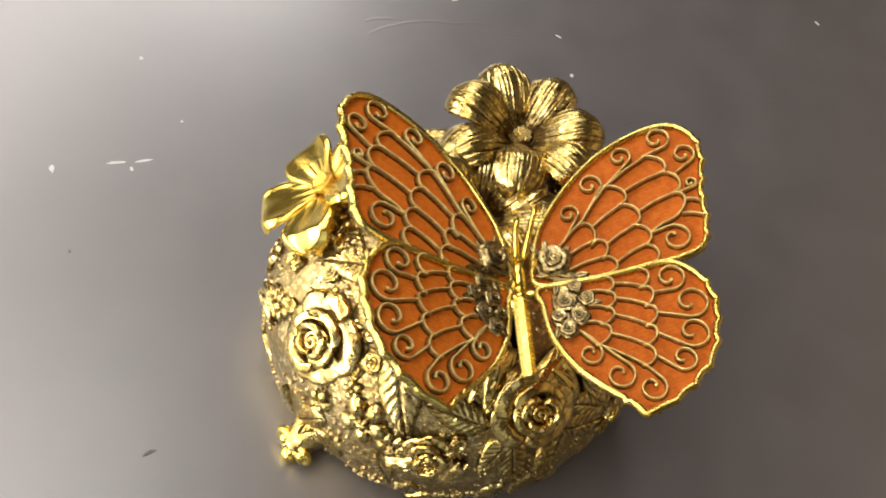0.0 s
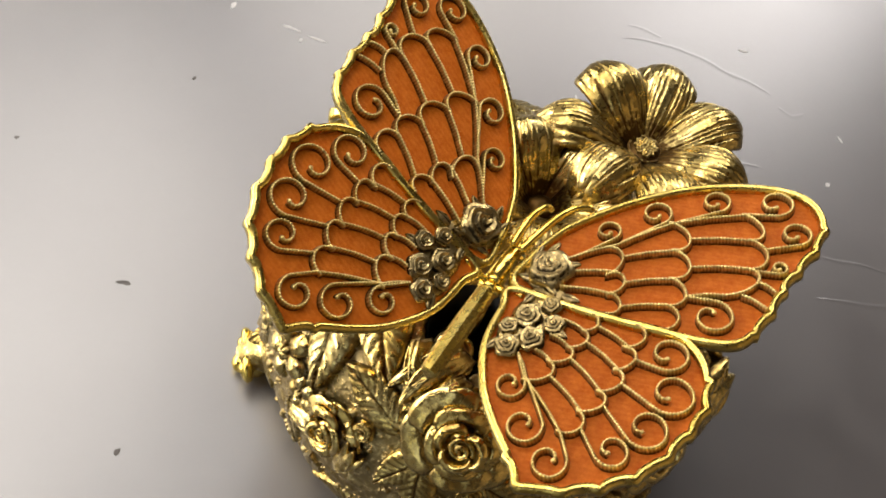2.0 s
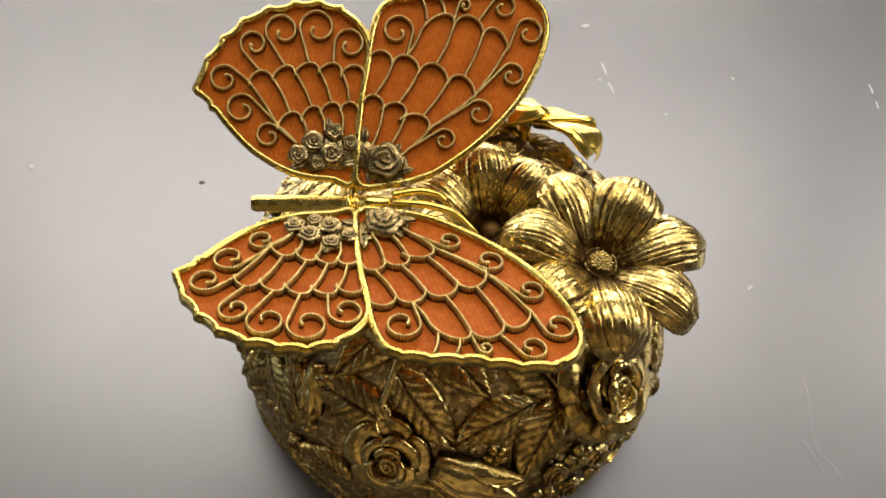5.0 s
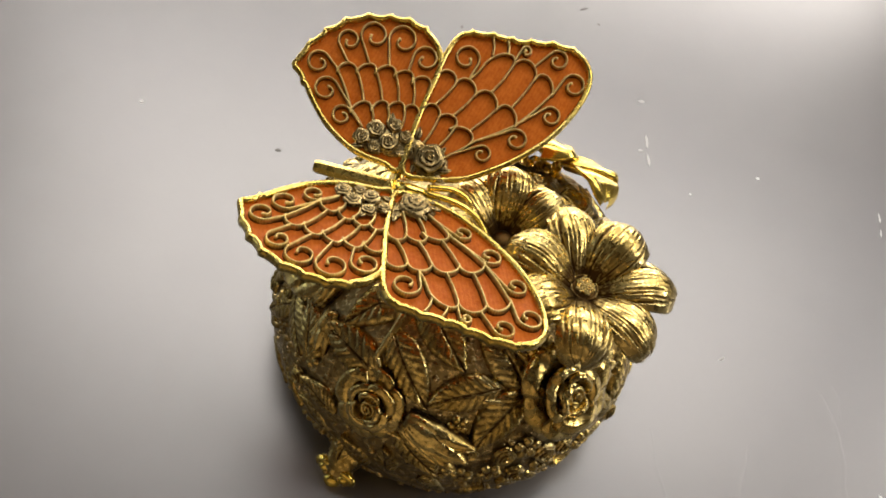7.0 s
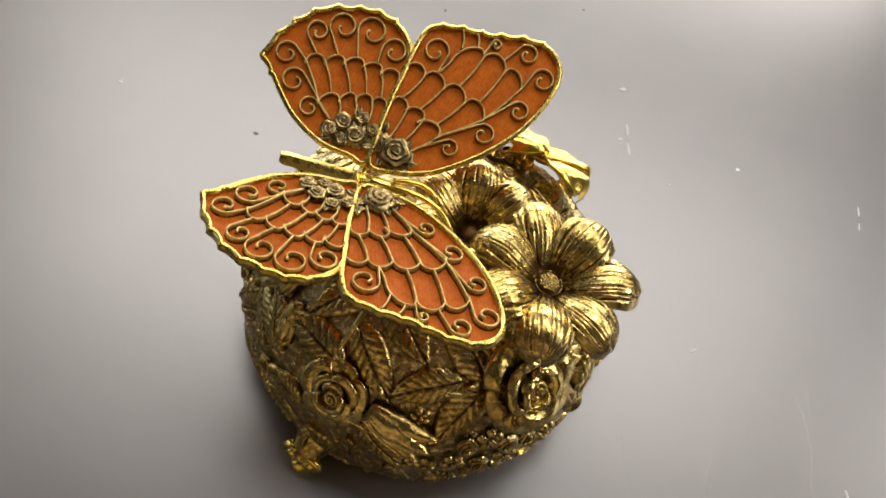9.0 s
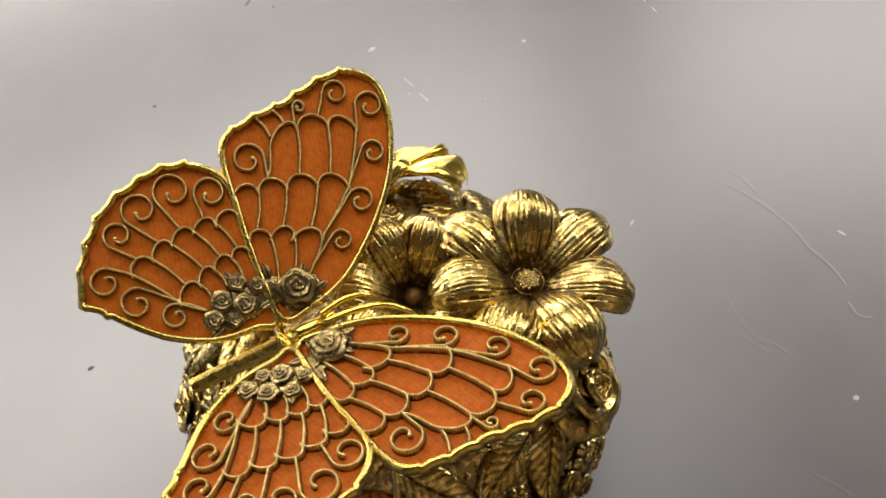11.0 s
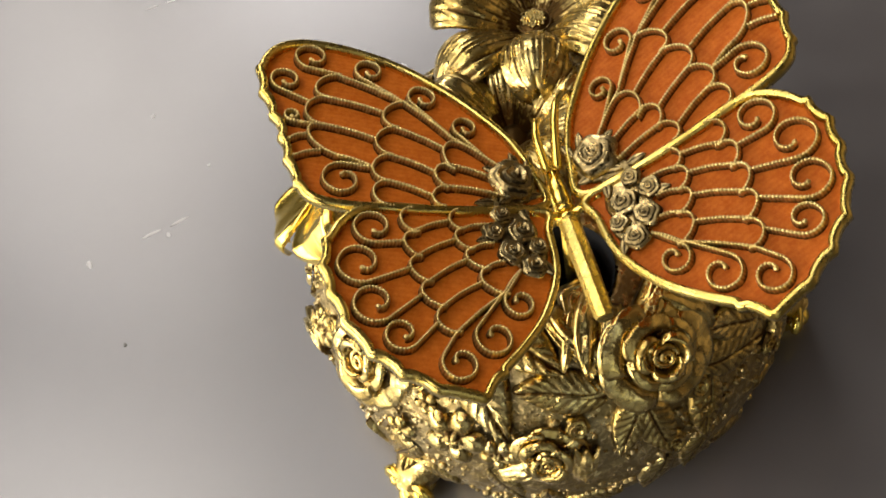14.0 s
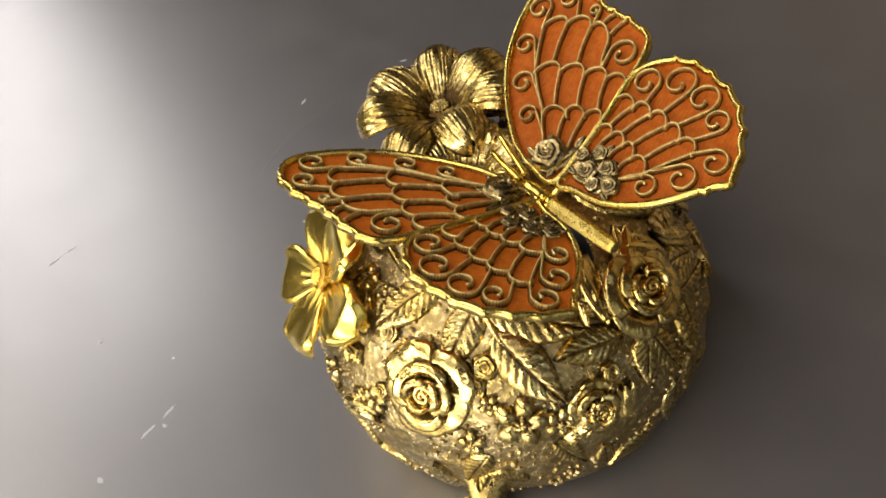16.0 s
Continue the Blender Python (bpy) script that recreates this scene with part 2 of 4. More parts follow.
def window_wall(name, a0, a1, openings, along_y, c0, c1, label):
    """A wall from a0 to a1 with openings, each (from, to, foot, head), lowest first; c0, c1: its two faces."""
    parts, z = [], -0.75
    for u0, u1, z0, z1 in openings:
        parts += [(a0, a1, z, z0), (a0, u0, z0, z1), (u1, a1, z0, z1)]
        z = z1
    parts.append((a0, a1, z, 2.3))
    slab(name, WALL, [(c0, c1, a, b, c, d) if along_y else (a, b, c0, c1, c, d) for a, b, c, d in parts], label)


def window_frame(name, u0, u1, z0, z1, along_y, c0, c1, label):
    w = 0.035
    parts = [(u0, u1, z0, z0 + w), (u0, u1, z1 - w, z1), (u0, u0 + w, z0 + w, z1 - w), (u1 - w, u1, z0 + w, z1 - w)]
    slab(name, FRAME, [(c0, c1, a, b, c, d) if along_y else (a, b, c0, c1, c, d) for a, b, c, d in parts], label)


window_wall("wall_north", -1.7, 1.9, ((-0.68, 0.28, 0.01, 0.29), (-0.60, 1.16, 0.50, 1.08), (-0.90, 0.30, 1.10, 1.62)), False, 0.52, 0.62, "unseen dark taupe painted wall with openings for lamps beside the table")
window_frame("window_1", -0.68, 0.28, 0.01, 0.29, False, 0.55, 0.59, "white painted frame added round the low fill lamp")
window_frame("window_4", -0.60, 1.16, 0.50, 1.08, False, 0.55, 0.59, "white painted frame of the wide window, widened for a side fill lamp")
window_frame("window_5", -0.90, 0.30, 1.10, 1.62, False, 0.55, 0.59, "white painted frame added round the top fill lamp")
window_wall("wall_east", -1.6, 0.52, ((-0.14, 0.50, 0.54, 1.63),), True, 1.8, 1.9, "unseen dark taupe painted wall with a tall window opening")
window_frame("window_2", -0.14, 0.50, 0.54, 1.63, True, 1.83, 1.87, "tall white painted window frame in the wall")
window_wall("wall_west", -1.6, 0.52, ((-0.45, 0.45, 0.02, 1.2),), True, -1.7, -1.6, "unseen dark taupe painted wall with an opening for a fill lamp")
window_frame("window_3", -0.45, 0.45, 0.02, 1.2, True, -1.67, -1.63, "white painted frame added round the west fill lamp")

# ---- the table ----
table = tagged(new("table"), "satin grey painted table with fine scratches", "table")
table.location = (0.1, 0.1, -0.75)
bm = bmesh.new()
box(bm, -0.6, 0.7, -0.6, 0.40, 0.72, 0.75, bevel=0.004)
tabletop = part("tabletop", bm, TABLE, table, smooth=False, scale=1)
bm = bmesh.new()
box(bm, -0.025, 0.025, -0.025, 0.025, 0.0, 0.72, bevel=0.004)
leg = part("leg", bm, TABLE, table, smooth=False, scale=1)
leg.location = (-0.55, -0.45, 0)
for x, y in ((0.65, -0.45), (-0.55, 0.35), (0.65, 0.35)):
    again(leg, Matrix.Translation((x, y, 0)), table)


# ---- marks on the table ----
def on_table(x, y):
    return Vector((x * U - 0.1, y * U - 0.1, 0.75))


WRINKLES = [((1.63, 0.32), (1.70, 0.21), (1.76, 0.03), (1.78, -0.10), (1.80, -0.22), (1.80, -0.27)), ((1.77, -0.32), (1.77, -0.38), (1.81, -0.41)),
            ((1.01, -0.09), (1.05, -0.21), (1.10, -0.33), (1.11, -0.48), (1.18, -0.62), (1.25, -0.72), (1.30, -0.81), (1.36, -0.94), (1.42, -1.05)),
            ((1.39, -0.04), (1.38, -0.16), (1.39, -0.28), (1.43, -0.33), (1.46, -0.40)), ((1.33, -0.24), (1.37, -0.29), (1.40, -0.36)), ((1.70, 0.33), (1.73, 0.27), (1.74, 0.20)),
            ((1.40, -1.29), (1.48, -1.36), (1.55, -1.42), (1.64, -1.55), (1.61, -1.67), (1.70, -1.78), (1.77, -1.92), (1.86, -2.01)),
            ((1.86, -2.01), (1.97, -2.01), (2.05, -1.98), (2.12, -2.04), (2.20, -2.14), (2.26, -2.26), (2.36, -2.42)), ((1.84, -1.33), (1.91, -1.46), (2.03, -1.59)),
            ((1.10, -0.80), (1.20, -0.96), (1.31, -1.12), (1.40, -1.29))]
for line in WRINKLES:
    bm = bmesh.new()
    pts = spline([on_table(x, y) / U for x, y in line], 8)
    pts = [p + Vector((0.012 * noise.noise(p * 9), 0.012 * noise.noise(p * 9 + Vector((5, 0, 0))), 0)) for p in pts]
    rows = []
    for k, p in enumerate(pts):
        d = pts[min(k + 1, len(pts) - 1)] - pts[max(k - 1, 0)]
        n = Vector((d.y, -d.x, 0)).normalized()
        w = 0.010 * math.sin(math.pi * (k + 0.5) / len(pts)) ** 0.5 * (0.6 + 0.9 * abs(noise.noise(p * 14)))
        rows.append([bm.verts.new(p + n * w * a + Vector((0, 0, 0.0005 * b))) for a, b in ((-1, 0.05), (-0.35, 0.9), (0, 1.0), (0.35, 0.8), (1.6, 0.05))])
    for a, b in zip(rows, rows[1:]):
        for k in range(4):
            bm.faces.new((a[k], a[k + 1], b[k + 1], b[k]))
    bmesh.ops.recalc_face_normals(bm, faces=bm.faces)
    if sum(f.normal.z for f in bm.faces) < 0:
        bmesh.ops.reverse_faces(bm, faces=bm.faces)
    part("paint_wrinkle", bm, TABLE, tabletop)


def flake(x, y, sx, sy, turn, mat, name):
    """A thin irregular fleck lying on the table."""
    bm = bmesh.new()
    ring = []
    for k in range(12):
        a = 2 * math.pi * k / 12
        r = 1 + 0.45 * noise.noise(Vector((x * 7 + math.cos(a) * 1.5, y * 7 + math.sin(a) * 1.5, 0)))
        ring.append(bm.verts.new((sx * r * math.cos(a), sy * r * math.sin(a), 0.0015)))
    low = [bm.verts.new((v.co.x * 1.1, v.co.y * 1.1, 0)) for v in ring]
    bm.faces.new(ring)
    for k in range(12):
        bm.faces.new((ring[k], low[k], low[(k + 1) % 12], ring[(k + 1) % 12]))
    ob = part(name, bm, mat, tabletop, smooth=False)
    ob.matrix_basis = Matrix.Translation(on_table(x, y)) @ pose(0, 0, 0, 0, 0, turn)


CHIPS = [(0.765, 1.265, 0.032, 0.006, -76), (0.790, 1.165, 0.030, 0.005, -72), (0.745, 1.205, 0.010, 0.006, 10), (0.70, 1.485, 0.016, 0.009, 30), (1.29, 1.25, 0.008, 0.007, 0),
         (1.92, -0.08, 0.018, 0.006, -60), (1.57, -0.63, 0.010, 0.008, 0), (1.24, 0.30, 0.014, 0.005, 40), (1.86, 1.24, 0.004, 0.024, 12), (1.87, 1.16, 0.003, 0.02, 5), (-1.37, 0.65, 0.010, 0.008, 0),
         (2.2, -2.03, 0.014, 0.008, 50), (1.80, -0.58, 0.015, 0.004, 60), (1.0, 1.05, 0.005, 0.005, 0)]
for c in CHIPS:
    flake(*c, CHIP, "paint_chip")
for c in ((-0.36, 0.98, 0.020, 0.007, -60), (-0.75, 0.62, 0.010, 0.008, 0), (0.36, 1.36, 0.008, 0.005, 0), (0.33, 1.95, 0.02, 0.006, 40), (0.42, 1.88, 0.007, 0.005, 0), (-0.2, 1.6, 0.006, 0.006, 0)):
    flake(*c, SPECK, "dark_fleck")

# ---- the gilt box ----
trinket = tagged(new("trinket_box"), "gilt metal trinket box with relief roses and an enamelled butterfly", "trinket box")
BX, BY = 0.154, 0.015  # the body's axis
PROFILE = spline([(0.565, 0.02, 0), (0.613, 0.06, 0), (0.641, 0.16, 0), (0.646, 0.28, 0), (0.621, 0.4, 0), (0.564, 0.51, 0),
                  (0.488, 0.6, 0), (0.402, 0.675, 0), (0.28, 0.725, 0), (0.14, 0.745, 0), (0.005, 0.75, 0)], 11)
WELL = Vector((-0.14, -0.01, 0))  # the opening for the movement


def radius_at(z):
    for a, b in zip(PROFILE, PROFILE[1:]):
        if a.y <= z <= b.y:
            return a.x + (b.x - a.x) * (z - a.y) / max(b.y - a.y, 1e-6)
    return 0.01


def height_at(x, y):
    r = math.hypot(x - BX, y - BY)
    for a, b in zip(PROFILE[44:], PROFILE[45:]):
        if b.x <= r <= a.x:
            return a.y + (b.y - a.y) * (a.x - r) / max(a.x - b.x, 1e-6)
    return 0.75


def on_body(az, z, turn=0.0, size=1.0, out=0.0):
    """The pose, in metres, of a piece of that size on the body's skin: its y up along the skin, turned clockwise by turn, its z outwards."""
    a, d = radians(az), 0.01
    slope = Vector((radius_at(z + d) - radius_at(z - d), 0, 2 * d)).normalized()
    up = Vector((slope.x * math.cos(a), slope.x * math.sin(a), slope.z))
    across = Vector((-math.sin(a), math.cos(a), 0))
    n = across.cross(up)
    p = Vector((BX + radius_at(z) * math.cos(a), BY + radius_at(z) * math.sin(a), z)) + n * out
    m = Matrix(((across.x, up.x, n.x), (across.y, up.y, n.y), (across.z, up.z, n.z))).to_4x4()
    return Matrix.Translation(p * U) @ m @ pose(0, 0, 0, 0, 0, -turn) @ Matrix.Scale(size * U, 4)


def facing(p, n, toward, size=1.0):
    """The pose, in metres, of a piece at p whose z looks along n and whose y leans towards the given direction."""
    z = Vector(n).normalized()
    y = (Vector(toward) - z * z.dot(Vector(toward))).normalized()
    x = y.cross(z)
    return Matrix.Translation(Vector(p) * U) @ Matrix(((x.x, y.x, z.x), (x.y, y.y, z.y), (x.z, y.z, z.z))).to_4x4() @ Matrix.Scale(size * U, 4)


def grid(bm, nu, nv, where, thick=0.0):
    """A sheet of nu by nv cells; where(u, v) gives the place and the darkness for u, v in 0..1. thick: a second skin
    below it.
    """
    lay = patina_shade_layer(bm)
    skins = []
    for k in ((0, 1) if thick else (0,)):
        rows = []
        for j in range(nv + 1):
            row = []
            for i in range(nu + 1):
                p, darkness = where(i / nu, j / nv)
                v = bm.verts.new((p[0], p[1], p[2] - k * thick))
                v[lay] = darkness
                row.append(v)
            rows.append(row)
        skins.append(rows)
        for a, b in zip(rows, rows[1:]):
            for i in range(nu):
                f = (a[i], a[i + 1], b[i + 1], b[i])
                bm.faces.new(f if k == 0 else f[::-1])
    if thick:
        top, low = skins
        rim = lambda r: [*r[0], *[x[-1] for x in r[1:]], *r[-1][-2::-1], *[x[0] for x in r[-2:0:-1]]]
        a, b = rim(top), rim(low)
        for i in range(len(a)):
            j = (i + 1) % len(a)
            bm.faces.new((a[j], a[i], b[i], b[j]))


def body_mesh():
    bm = bmesh.new()
    seg, rings = 200, []
    for p in PROFILE:
        ring = []
        for k in range(seg):
            a = 2 * math.pi * k / seg
            w = 1 + 0.014 * noise.noise(Vector((3 * math.cos(a), 3 * math.sin(a), p.y * 9)))
            w += 0.010 * noise.noise(Vector((14 * math.cos(a), 14 * math.sin(a), p.y * 40)))
            x, y, z = BX + p.x * w * math.cos(a), BY + p.x * w * math.sin(a), p.y
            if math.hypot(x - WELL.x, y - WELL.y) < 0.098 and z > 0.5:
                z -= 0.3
            ring.append(bm.verts.new((x, y, z)))
        rings.append(ring)
    for a, b in zip(rings, rings[1:]):
        for k in range(seg):
            bm.faces.new((a[k], a[(k + 1) % seg], b[(k + 1) % seg], b[k]))
    bm.faces.new(rings[0][::-1])
    bm.faces.new(rings[-1])
    return bm


part("body", body_mesh(), GROUND, trinket, "stippled antique gold body")

bm = bmesh.new()  # the well below the butterfly, with a gilt lip; black lining paints its shade
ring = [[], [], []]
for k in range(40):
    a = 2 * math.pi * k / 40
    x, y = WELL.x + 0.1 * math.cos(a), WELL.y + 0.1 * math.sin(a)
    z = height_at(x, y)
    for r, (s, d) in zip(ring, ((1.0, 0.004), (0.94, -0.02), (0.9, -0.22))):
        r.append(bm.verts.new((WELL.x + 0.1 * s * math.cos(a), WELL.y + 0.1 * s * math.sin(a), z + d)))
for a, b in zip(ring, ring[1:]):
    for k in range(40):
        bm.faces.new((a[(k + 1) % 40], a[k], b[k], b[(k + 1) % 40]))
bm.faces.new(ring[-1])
part("movement_well", bm, WELL_SHADE, trinket, "opening of the movement, lined black for the shade inside")


# ---- relief on the body ----
def leaf_where(u, v):
    """A broad leaf with a pointed tip: a fine groove for the midrib, shallow curved side veins, the edge turned down."""
    s = u * 2 - 1
    half = 0.30 * math.sin(math.pi * min(1.0, 0.05 + 0.95 * v ** 0.85)) ** 0.75 * (1 - 0.22 * v)
    x, y = s * half + 0.04 * math.sin(v * 2.6), v - 0.5
    side = min(1.0, (1 - abs(s)) / 0.14)
    run = (v - 0.26 * abs(s) + 0.05 * s * s) * 8.5
    off = abs(run - round(run))
    vein = math.exp(-(off / 0.17) ** 2) * side * min(1.0, abs(s) / 0.15)
    rib = math.exp(-(s * half / 0.014) ** 2)
    h = 0.085 * (1 - s ** 4) ** 0.5 - 0.010 * vein - 0.030 * rib + 0.05 * v * v + 0.012 * math.sin(v * 7 + 2 * s)
    darkness = min(1.0, 0.42 * vein + 0.9 * rib + 0.5 * (abs(s) > 0.95))
    return (x, y, h - 0.23 * (x * x + y * y) - 0.02 - 0.06 * (abs(s) > 0.97)), darkness


bm = bmesh.new()
grid(bm, 24, 76, leaf_where)
leaf = part("leaf", bm, GOLD, trinket, "chased leaf", scale=1)
LEAVES = [  # azimuth, height, turn, length
    (234, 0.690, -166, 0.25), (269, 0.709, 135, 0.26), (261, 0.628, 131, 0.24), (282, 0.604, -111, 0.22), (297, 0.693, -28, 0.25), (295, 0.538, -139, 0.24),
    (236, 0.582, -97, 0.24), (221, 0.511, -51, 0.20), (272, 0.415, 129, 0.20), (237, 0.390, -92, 0.16), (106, 0.670, -150, 0.22), (132, 0.644, -158, 0.21),
    (161, 0.668, 123, 0.28), (154, 0.574, 147, 0.26), (173, 0.563, -81, 0.20), (188, 0.457, -150, 0.16), (194, 0.432, 168, 0.18), (217, 0.480, 110, 0.19),
    (34, 0.690, 155, 0.23)]
FAR_LEAVES = [  # the side away from the butterfly's tail
    (54.1, 0.577, -40, 0.26), (38.7, 0.498, 150, 0.25), (15, 0.5, 120, 0.24), (69.1, 0.452, -130, 0.24), (350, 0.447, 60, 0.24), (341, 0.321, 170, 0.22),
    (50, 0.42, 30, 0.24), (92.3, 0.664, 60, 0.18), (49.1, 0.619, 20, 0.20), (38, 0.676, 58, 0.21), (31.1, 0.577, 150, 0.2), (335.1, 0.643, 100, 0.2), (206, 0.40, 200, 0.17)]
rnd = random.Random(21)
LOW_LEAVES = [(k * 12 + rnd.uniform(-4, 4), rnd.uniform(0.12, 0.31), rnd.uniform(0, 360), rnd.uniform(0.12, 0.17)) for k in range(30)]
for n, (az, z, turn, size) in enumerate(LEAVES + FAR_LEAVES + LOW_LEAVES):
    m = on_body(az, z, turn, size * 1.08, (0.010 if z < 0.62 else 0.003) if z > 0.34 else 0.002)
    if n:
        again(leaf, m, trinket)
    else:
        leaf.matrix_basis = m


def petal_where(r0, r1, rise, curl, width, ruffle):
    """A rose's petal as part of a cup: from r0 to r1, up by rise, its lip rolled outwards by curl."""
    def where(u, v):
        s = u * 2 - 1
        a = s * width * (1 - 0.12 * v)
        lip = max(0.0, v - 0.6) / 0.4
        r = r0 + (r1 - r0) * v ** 1.4 + curl * lip * lip - 0.16 * s ** 4 * v
        z = rise * math.sin(v * 1.75) / 0.985 - 0.8 * curl * lip ** 2 - 0.22 * s * s * v * rise + ruffle * math.sin(s * 3 + r0 * 9) * v
        z += 0.07 * v * noise.noise(Vector((2.2 * s, 2.5 * v, r0 * 30)))
        # darker towards the petal's foot and along its side edges
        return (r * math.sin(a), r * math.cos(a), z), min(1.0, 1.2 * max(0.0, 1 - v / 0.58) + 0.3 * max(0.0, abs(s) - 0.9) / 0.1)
    return where


def rose_core():
    bm = bmesh.new()
    bmesh.ops.create_uvsphere(bm, u_segments=16, v_segments=8, radius=0.42, matrix=Matrix.Translation((0, 0, 0.1)) @ Matrix.Diagonal((1, 1, 0.6, 1)))
    pts = []
    for k in range(40):
        a = k * 0.30
        r = 0.29 - 0.0066 * k
        pts.append((r * math.cos(a), r * math.sin(a) * 0.85, 0.34 + 0.10 * math.sin(k / 39 * 1.6)))
    tube(bm, pts, [0.075 - 0.0008 * k for k in range(40)], 7)
    return bm


core_mesh = part("rose", rose_core(), SMOOTH, trinket, "rolled rose in relief", scale=1)
petals = []
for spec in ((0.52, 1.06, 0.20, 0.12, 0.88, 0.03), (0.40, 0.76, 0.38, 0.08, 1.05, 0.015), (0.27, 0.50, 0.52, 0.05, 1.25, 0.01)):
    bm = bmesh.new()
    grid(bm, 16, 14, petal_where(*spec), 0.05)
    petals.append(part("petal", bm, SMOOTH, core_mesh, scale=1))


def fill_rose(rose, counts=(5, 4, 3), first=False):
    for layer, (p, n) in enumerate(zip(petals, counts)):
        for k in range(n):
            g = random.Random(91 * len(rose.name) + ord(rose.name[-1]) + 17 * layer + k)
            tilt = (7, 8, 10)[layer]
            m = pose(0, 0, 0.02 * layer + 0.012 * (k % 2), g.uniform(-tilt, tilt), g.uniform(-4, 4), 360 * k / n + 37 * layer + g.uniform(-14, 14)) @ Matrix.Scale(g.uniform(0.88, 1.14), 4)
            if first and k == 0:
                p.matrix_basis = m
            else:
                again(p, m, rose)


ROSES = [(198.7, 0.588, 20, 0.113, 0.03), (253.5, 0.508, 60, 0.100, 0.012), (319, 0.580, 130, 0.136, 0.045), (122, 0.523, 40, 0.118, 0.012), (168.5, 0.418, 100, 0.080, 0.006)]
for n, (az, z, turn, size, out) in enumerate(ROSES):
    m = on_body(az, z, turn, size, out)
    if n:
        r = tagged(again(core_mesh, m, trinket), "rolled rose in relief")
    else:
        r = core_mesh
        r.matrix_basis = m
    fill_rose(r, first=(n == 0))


def polar(bm, nr, na, where):
    """A disc of nr rings and na spokes; where(r, a) gives the reach, the height and the darkness."""
    lay = patina_shade_layer(bm)
    mid = bm.verts.new((0, 0, where(0.0, 0.0)[1]))
    rings = []
    for i in range(1, nr + 1):
        ring = []
        for k in range(na):
            a = 2 * math.pi * k / na
            reach, z, darkness = where(i / nr, a)
            v = bm.verts.new((reach * math.cos(a), reach * math.sin(a), z))
            v[lay] = darkness
            ring.append(v)
        rings.append(ring)
    for k in range(na):
        bm.faces.new((mid, rings[0][k], rings[0][(k + 1) % na]))
        for a, b in zip(rings, rings[1:]):
            bm.faces.new((a[k], b[k], b[(k + 1) % na], a[(k + 1) % na]))
    return bm


def small_rose_where(r, a):
    """Petal edges wind out from the middle of a small dome."""
    ridge = (r * 3.2 - a / (2 * math.pi) + 0.10 * math.sin(a * 3)) % 1
    z = 0.50 * math.sqrt(max(0.0, 1 - r * r)) + 0.24 * ridge ** 2 * (1 - 0.3 * r) - 0.1 * r ** 6
    return r * (1 + 0.07 * math.cos(5 * a) * r), z, max(0.0, 1 - abs(ridge - 0.06) / 0.22)


def small_rose():
    return polar(bmesh.new(), 18, 40, small_rose_where)


rosette = part("small_rose", small_rose(), GOLD, trinket, scale=1)
SMALL = [(140, 0.590, 0.042), (136, 0.545, 0.036), (184.5, 0.690, 0.058), (103, 0.613, 0.036), (92, 0.508, 0.040), (98, 0.403, 0.034), (84, 0.501, 0.036), (106, 0.470, 0.028),
         (67, 0.707, 0.045), (298, 0.421, 0.040), (311, 0.386, 0.042), (302, 0.319, 0.038), (318, 0.367, 0.036), (287, 0.444, 0.032), (327, 0.500, 0.040), (247, 0.755, 0.045),
         (228, 0.36, 0.035), (340, 0.30, 0.04), (60, 0.32, 0.04), (205, 0.47, 0.035), (196, 0.36, 0.035), (86, 0.631, 0.036), (176, 0.49, 0.030), (341, 0.565, 0.040)]
for n, (az, z, size) in enumerate(SMALL):
    m = on_body(az, z, n * 40, size, 0.008)
    if n:
        again(rosette, m, trinket)
    else:
        rosette.matrix_basis = m


def blossom_where(r, a):
    lobe = abs(math.cos(2.5 * a))
    reach = r * (0.45 + 0.55 * lobe ** 0.45) if r > 0.3 else r * (0.45 + 0.55 * lobe ** 0.45) * r / 0.3 + r * 0.7 * (1 - r / 0.3)
    bead = max(0.0, 1 - (r / 0.27) ** 2)
    z = 0.14 + 0.15 * math.sin(min(1.0, r) * 2.5) * (0.25 + 0.75 * lobe) + 0.20 * math.sqrt(bead) - 0.04 * math.exp(-((r - 0.34) / 0.08) ** 2) - 0.20 * r ** 6
    return reach, z, min(1.0, 0.8 * max(0.0, 1 - abs(r - 0.30) / 0.1) + 0.7 * (1 - lobe) ** 3)


def blossom_mesh():
    return polar(bmesh.new(), 14, 60, blossom_where)


blossom = part("blossom", blossom_mesh(), GOLD, trinket, scale=1)
BLOSSOMS = [(148, 0.448, 0.085), (282, 0.532, 0.036), (305, 0.437, 0.050), (294, 0.351, 0.045), (322, 0.461, 0.045), (332, 0.551, 0.045), (286, 0.338, 0.042), (280, 0.343, 0.036),
            (81, 0.665, 0.050), (89, 0.581, 0.048), (112, 0.600, 0.034), (134, 0.385, 0.045), (158, 0.42, 0.050), (104, 0.43, 0.048), (205, 0.41, 0.045), (214, 0.57, 0.045),
            (228, 0.47, 0.040), (5, 0.38, 0.06), (83, 0.38, 0.05), (140, 0.50, 0.035), (325, 0.33, 0.05), (72, 0.62, 0.05), (95, 0.66, 0.040), (310, 0.33, 0.045), (120, 0.42, 0.04)]
for n, (az, z, size) in enumerate(BLOSSOMS):
    m = on_body(az, z, n * 31, size, 0.012)
    if n:
        again(blossom, m, trinket)
    else:
        blossom.matrix_basis = m


